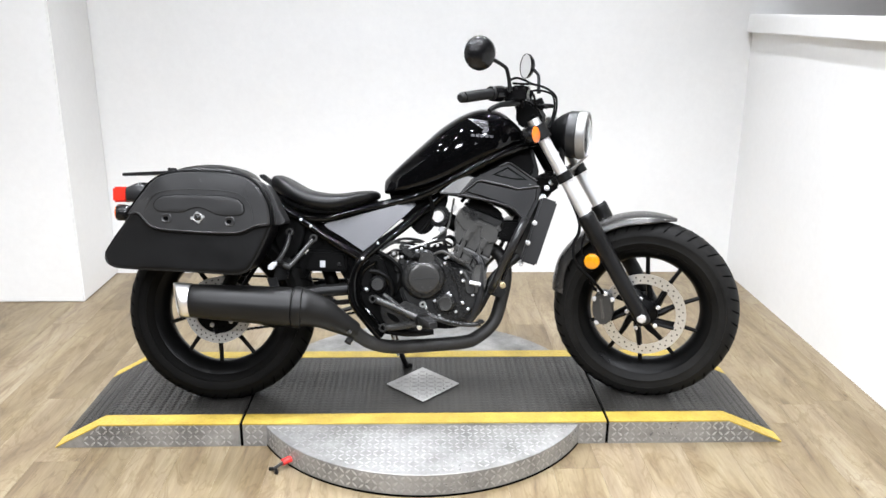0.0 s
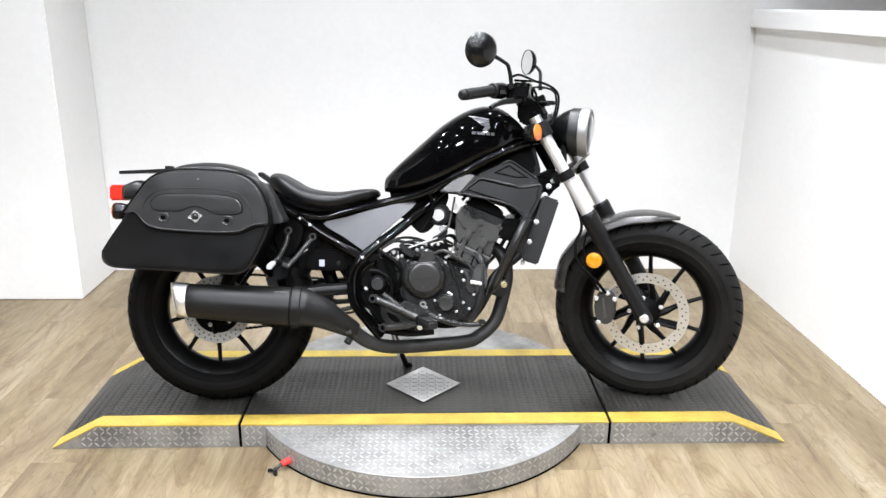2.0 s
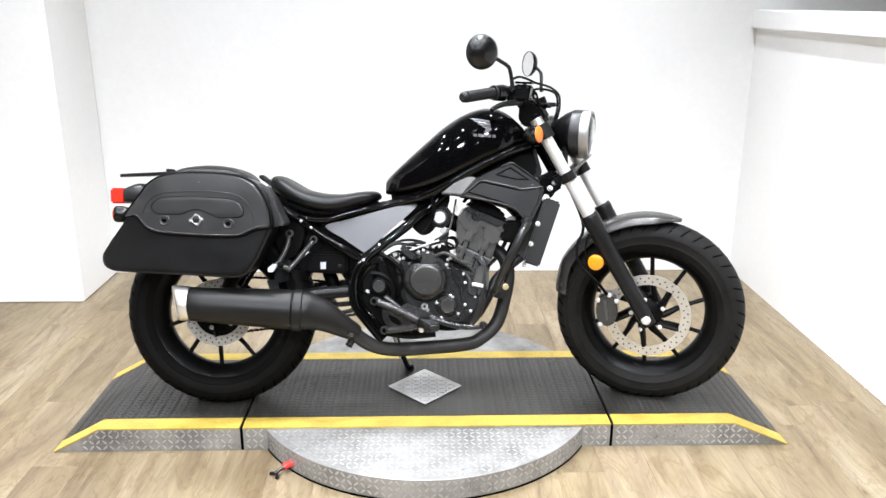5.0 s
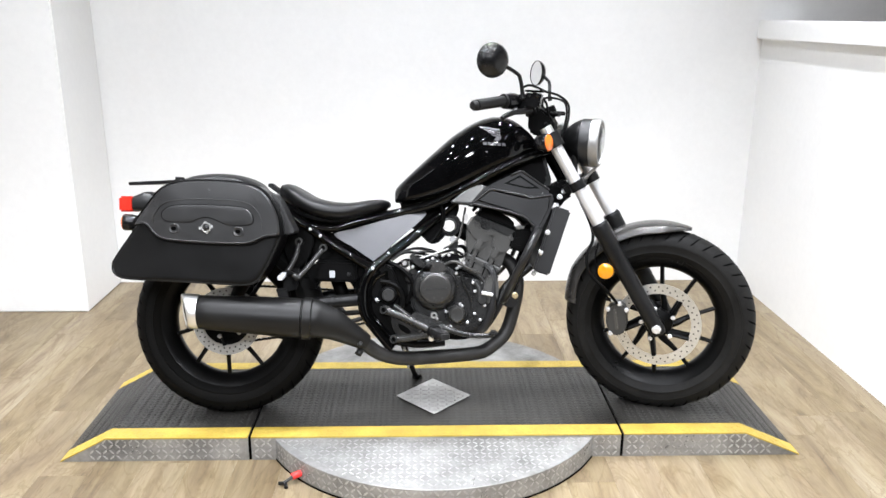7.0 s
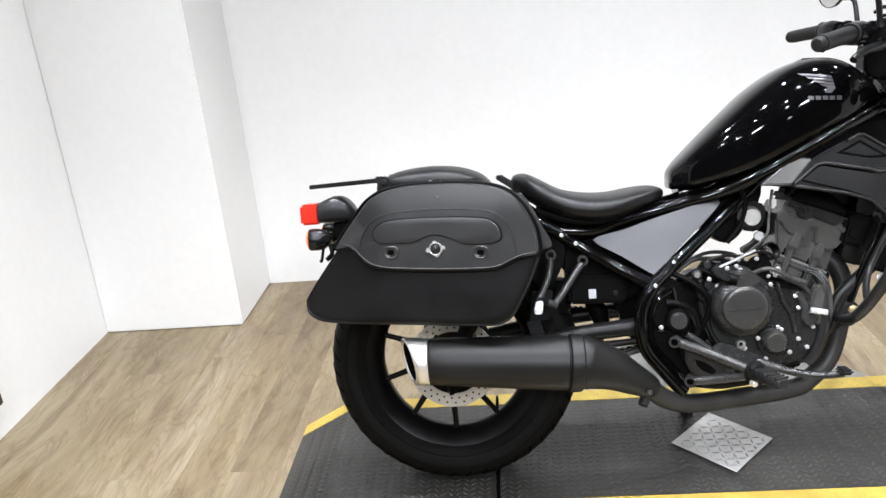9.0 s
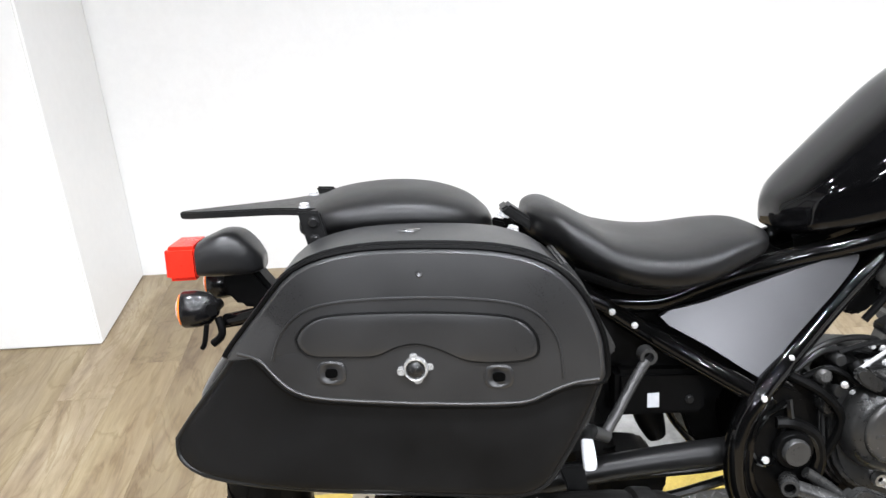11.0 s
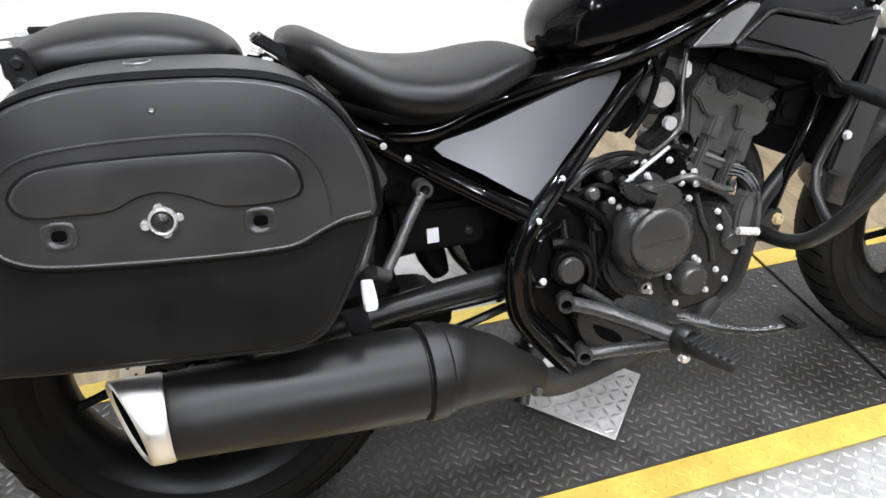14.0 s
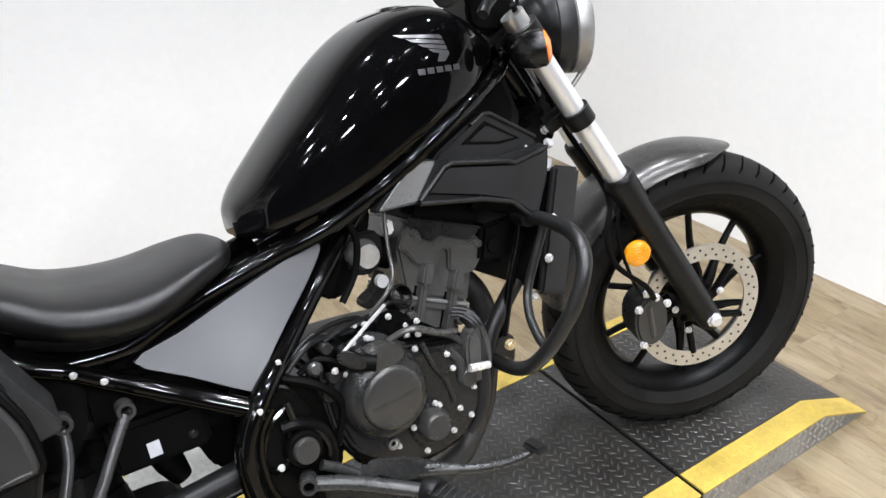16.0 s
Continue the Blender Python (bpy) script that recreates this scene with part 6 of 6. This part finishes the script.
both("tube_mouth", lambda: turned([(0, 0.0), (0.0086, 0.0)], (0.546, -0.178, 0.365), (-0.35, -1, 0.1), 16), BLACKGAP)
both("tube_mouth", lambda: turned([(0, 0.0), (0.0086, 0.0)], (0.578, -0.178, 0.268), (-0.35, -1, 0.0), 16), BLACKGAP)
both("foot_rest_hinge", lambda: turned([(0, 0.012), (0.022, 0.012), (0.026, 0.004), (0.026, -0.012), (0, -0.012)], (0.712, -0.252, 0.300), (0.3, -1, 0.1), 24), SATIN)


def foot_rest():
    """A flat rubber block on a pin, a little narrower at its tip."""
    a, b = Vector((0.706, -0.255, 0.304)), Vector((0.742, -0.335, 0.297))
    ax = (b - a).normalized()
    side = ax.cross(Vector((0, 0, 1))).normalized()
    rings = []
    for t, w, hh in ((0, 0.013, 0.008), (0.06, 0.017, 0.011), (0.5, 0.0185, 0.012), (0.94, 0.017, 0.011), (1, 0.013, 0.008)):
        c = a + (b - a) * t
        rings.append([tuple(c + side * y + Vector((0, 0, 1)) * z) for y, z in oval(w, hh, hh, 16, 5)])
    return loft(rings)


both("foot_rest", foot_rest, GRIP, "ribbed black rubber foot-rest")
for k in range(7):
    c = Vector((0.708, -0.260, 0.3155)) + Vector((0.0052, -0.0115, -0.001)) * k
    both("foot_rest_rib", lambda: rod(tuple(c + Vector((-0.016, -0.007, 0))), tuple(c + Vector((0.016, 0.007, 0))), 0.0028, 6), GRIP)
part("hinge_bolt", bolt((0.700, -0.262, 0.283), (0, -1, -0.3), 0.008, 0.010), BRUSHED, bike)
pedal = part("brake_pedal", tube([(0.690, -0.184, 0.322), (0.712, -0.190, 0.318), (0.745, -0.202, 0.309), (0.784, -0.220, 0.295), (0.830, -0.240, 0.288), (0.868, -0.252, 0.288), (0.898, -0.258, 0.292)], [0.008, 0.0095, 0.0095, 0.009, 0.0085, 0.008, 0.008], 10), CASEMID, bike, "black brake pedal")
part("pedal_boss", prism(smooth_poly([(0.632, 0.338), (0.640, 0.352), (0.655, 0.357), (0.690, 0.343), (0.728, 0.327), (0.765, 0.304), (0.760, 0.292), (0.712, 0.300), (0.660, 0.320)], 3), -0.192, -0.176, 0.004, None, 2, lambda x, z: -0.30 * max(0.0, x - 0.70)), BRACKET, pedal)
part("pedal_slot", prism(smooth_poly([(0.650, 0.335), (0.659, 0.340), (0.684, 0.329), (0.694, 0.317), (0.680, 0.316)], 3), -0.1928, -0.188, 0.0), BLACKGAP, pedal)
part("pedal_brace", tube([(0.636, -0.174, 0.346), (0.655, -0.176, 0.330), (0.690, -0.184, 0.316), (0.735, -0.200, 0.308), (0.775, -0.217, 0.299)], 0.0085, 10), COVER, bike)
part("pedal_pad", box((0.884, -0.285, 0.294), (0.910, -0.240, 0.306), 0.005), GRIP, bike)
part("pedal_link", tube([(0.578, -0.162, 0.377), (0.605, -0.164, 0.358), (0.629, -0.166, 0.338)], 0.0085, 10), BRACKET, bike)
part("heel_guard", prism(smooth_poly([(0.560, 0.352), (0.62, 0.330), (0.68, 0.305), (0.69, 0.290), (0.64, 0.276), (0.595, 0.276), (0.575, 0.300)], 3), -0.172, -0.164, 0.003), CASEDARK, bike, "black foot guard plate")
part("lower_stay", tube([(0.585, -0.12, 0.255), (0.66, -0.12, 0.245), (0.745, -0.11, 0.25)], 0.016, 10), CASEDARK, bike)
part("sump", prism(smooth_poly([(0.66, 0.315), (0.73, 0.262), (0.80, 0.250), (0.87, 0.270), (0.85, 0.31)], 3), -0.09, 0.09, 0.012), CASEDARK, bike)


# ---- saddlebags ----
BODY = smooth_poly([(-0.306, 0.525), (-0.302, 0.496), (-0.278, 0.482), (-0.235, 0.477), (-0.09, 0.472), (0.06, 0.464), (0.125, 0.461), (0.158, 0.470), (0.180, 0.495), (0.215, 0.560), (0.236, 0.615), (0.236, 0.660), (0.218, 0.712), (0.190, 0.746), (0.150, 0.763), (0.09, 0.770), (0.0, 0.774), (-0.07, 0.770), (-0.125, 0.752), (-0.165, 0.710), (-0.212, 0.645), (-0.262, 0.583)], 3)
FLAP = smooth_poly([(-0.222, 0.650), (-0.205, 0.652), (-0.181, 0.645), (-0.160, 0.622), (-0.140, 0.606), (-0.105, 0.596), (-0.04, 0.590), (0.03, 0.586), (0.10, 0.584), (0.145, 0.586), (0.172, 0.597), (0.200, 0.608), (0.236, 0.612), (0.238, 0.640), (0.233, 0.672), (0.213, 0.716), (0.184, 0.749), (0.146, 0.767), (0.09, 0.777), (0.0, 0.781), (-0.07, 0.777), (-0.128, 0.758), (-0.170, 0.714)], 3)


def face_y(x, z):
    """The outer face: turned a little, leaning in below, rounded in above."""
    y = -0.326 - 0.09 * (x - 0.02)
    y -= 0.04 * max(0.0, 0.60 - z)
    y += 0.9 * max(0.0, z - 0.69) ** 2
    y += 0.6 * max(0.0, -0.12 - x) ** 1.5
    return y


def pillow(poly, back, off, steps, c=(-0.02, 0.62)):
    """A padded case: the outline drawn in towards the outer face."""
    rings = []
    for d, s in steps:
        ring = []
        for x, z in poly:
            xx, zz = c[0] + (x - c[0]) * s, c[1] + (z - c[1]) * s
            f = face_y(xx, zz) - off
            ring.append((xx, back + (f - back) * d, zz))
        rings.append(ring)
    return rings


def saddlebag(label):
    bag = part("saddlebag", loft(pillow(BODY, -0.150, -0.012, [(0.0, 0.94), (0.02, 0.99), (0.08, 1.0), (0.80, 1.0), (0.92, 1.0), (0.965, 0.994), (0.99, 0.978), (1.0, 0.955), (1.0, 0.90), (1.0, 0.6), (1.0, 0.3), (1.0, 0.08)])), LEATHER_SHADED, bike, label)
    rings = pillow(FLAP, -0.152, 0.0, [(0.0, 1.0), (0.10, 1.004), (0.86, 1.004), (0.93, 0.998), (0.975, 0.985), (1.0, 0.96), (1.0, 0.7), (1.0, 0.4), (1.0, 0.1)], (0.0, 0.675))
    part("bag_lid", loft(rings), LEATHER_LIT, bag, "black leather lid with raised stitched panels")
    part("piping", tube([(x, y, z) for x, y, z in pillow(FLAP, -0.152, 0.0, [(0.945, 1.004)], (0.0, 0.675))[0][::2]], 0.0042, 8, 2, None, True, True), PLASTIC, bag, "rolled black piping")
    part("piping", tube([(x, y, z) for x, y, z in pillow(FLAP, -0.152, 0.0, [(0.80, 1.008)], (0.0, 0.675))[0][::2]], 0.0030, 8, 2, None, True, True), PLASTIC, bag)
    part("piping", tube([(x, y, z) for x, y, z in pillow(BODY, -0.150, -0.012, [(0.95, 1.0)])[0][::2]], 0.0042, 8, 2, None, True, True), SATIN, bag, "rolled black piping")
    part("bag_gusset", prism(smooth_poly([(0.200, 0.742), (0.226, 0.715), (0.252, 0.660), (0.270, 0.622), (0.252, 0.614), (0.222, 0.616), (0.212, 0.66)], 3), -0.262, -0.150, 0.005), LEATHER_LIT, bag)
    # raised panel with a hump over the clasp
    INNER = smooth_poly([(-0.128, 0.678), (-0.110, 0.698), (-0.076, 0.706), (0.02, 0.706), (0.118, 0.699), (0.148, 0.684), (0.157, 0.664), (0.152, 0.648), (0.120, 0.643), (0.075, 0.646), (0.045, 0.660), (0.015, 0.669), (-0.012, 0.665), (-0.036, 0.655), (-0.075, 0.655), (-0.115, 0.658)], 4)
    rings = []
    for o, s in ((-0.004, 1.0), (0.0015, 0.995), (0.0028, 0.975), (0.0030, 0.95), (0.0030, 0.5), (0.0030, 0.1)):
        rings.append([(0.012 + (x - 0.012) * s, face_y(0.012 + (x - 0.012) * s, 0.678 + (z - 0.678) * s) - o, 0.678 + (z - 0.678) * s) for x, z in INNER])
    part("lid_panel", loft(rings), LEATHER_LIT, bag)
    part("seam", tube([(x, face_y(x, z) - 0.001, z) for x, z in INNER[::2]], 0.0019, 6, 2, None, True, True), LEATHER_SHADED, bag)
    ARCH = smooth_poly([(-0.160, 0.650), (-0.150, 0.678), (-0.128, 0.705), (-0.096, 0.719), (-0.04, 0.724), (0.03, 0.724), (0.10, 0.719), (0.145, 0.708), (0.172, 0.684), (0.183, 0.655), (0.186, 0.620)], 4, False)
    part("seam", tube([(x, face_y(x, z) - 0.0004, z) for x, z in ARCH], 0.0016, 6, 1), LEATHER_LIT, bag)
    EDGE = smooth_poly([(-0.205, 0.656), (-0.178, 0.650), (-0.157, 0.628), (-0.138, 0.612), (-0.105, 0.602), (-0.04, 0.596), (0.03, 0.592), (0.10, 0.590), (0.143, 0.592), (0.170, 0.603), (0.198, 0.614), (0.228, 0.618)], 4, False)
    part("seam", tube([(x, face_y(x, z) + 0.0008, z) for x, z in EDGE], 0.0022, 8, 1), LEATHER_LIT, bag)
    for x, z in ((-0.089, 0.634), (0.110, 0.624)):
        pad = bmesh.new()
        poly = smooth_poly([(x - 0.0145, z - 0.0118), (x + 0.0145, z - 0.0118), (x + 0.0145, z + 0.0128), (x - 0.0145, z + 0.0128)], 4)
        rings = [[(x + (a - x) * s, face_y(a, b) - o, z + (b - z) * s) for a, b in poly] for o, s in ((-0.003, 1.0), (0.0015, 0.97), (0.0026, 0.85), (0.0022, 0.70), (0.0012, 0.62), (0.0012, 0.3))]
        p = part("lock_pad", loft(rings), LEATHER_LIT, bag, "small raised leather lock pad")
        q = smooth_poly([(x - 0.0060, z - 0.0038), (x + 0.0060, z - 0.0038), (x + 0.0060, z + 0.0050), (x - 0.0060, z + 0.0050)], 4)
        part("slot", loft([[(a, face_y(x, z) - o, b) for a, b in q] for o in (0.0, 0.0042)]), BLACKGAP, bag)
    cx, cz = 0.012, 0.637
    n = Vector((-0.09, -1, 0.02))
    cy = face_y(cx, cz)
    con = part("concho", turned([(0.0112, 0.0040), (0.0120, 0.0062), (0.0134, 0.0066), (0.0148, 0.0052), (0.0154, 0.002), (0.0154, -0.004)], (cx, cy, cz), n, 28), CONCHO, bag, "bright chrome concho clasp")
    part("concho_centre", turned([(0, 0.0094), (0.0045, 0.0089), (0.0088, 0.0068), (0.0114, 0.0035), (0.0117, 0.001)], (cx, cy, cz), n, 24), CASEMID, con, "dark domed stud")
    for k in range(4):
        ang = math.pi / 2 * k + 0.12
        px, pz = cx + 0.0162 * math.cos(ang), cz + 0.0130 * math.sin(ang)
        lobe = [(px + 0.0064 * math.cos(ang + w) * (1.0 if abs(w) < 1.2 else 0.8), pz + 0.0064 * math.sin(ang + w) * (1.0 if abs(w) < 1.2 else 0.8)) for w in (-2.0, -1.4, -0.9, -0.45, 0.0, 0.45, 0.9, 1.4, 2.0)]
        part("concho_lobe", prism(lobe, cy - 0.0042 - 0.09 * (cx - px), cy + 0.003, 0.0012), CONCHO, con)
    part("stud", turned([(0, 0.0004), (0.0028, 0.0004), (0.0036, 0.0010), (0.0045, 0), (0.0045, -0.004)], (0.022, face_y(0.022, 0.752), 0.752), (0, -1, 0.4), 16), LEATHER_LIT, bag)
    part("lid_emblem", prism([(-0.004, 0.0), (0.006, -0.005), (0.018, -0.004), (0.028, 0.0), (0.018, 0.006), (0.006, 0.006)], -0.001, 0.002, 0.0008), CHROME, bag, "small bright emblem", pose(0.0, -0.215, 0.7835, 90, 0, 0))
    return bag


saddlebag("black leather saddlebag with a chrome clasp and piped lid")

# ---- floor planks ----
PW, PL = 0.152, 1.22


def plank_mesh():
    bm = bmesh.new()
    g = 0.00012
    box((g, g, -0.006), (PW - g, PL - g, 0.0), 0.0004, bm, 1)
    finish(bm)
    me = bpy.data.meshes.new("plank")
    bm.to_mesh(me)
    bm.free()
    me.materials.append(PLANK)
    return me


plank_data = plank_mesh()
rng = random.Random(7)
NEAR_END = -3.2
x = XL - 0.05
while x < XR + 0.05:
    top = YB + 0.03
    y = top - PL * rng.uniform(0.2, 1.0)
    while top > NEAR_END:
        low = max(y, NEAR_END)
        ob = new("plank", plank_data)
        ob.parent = floor
        ob.matrix_basis = pose(x, low, 0.0) @ Matrix.Diagonal((1, (top - low) / PL, 1, 1))
        top = low
        y = low - PL
    x += PW
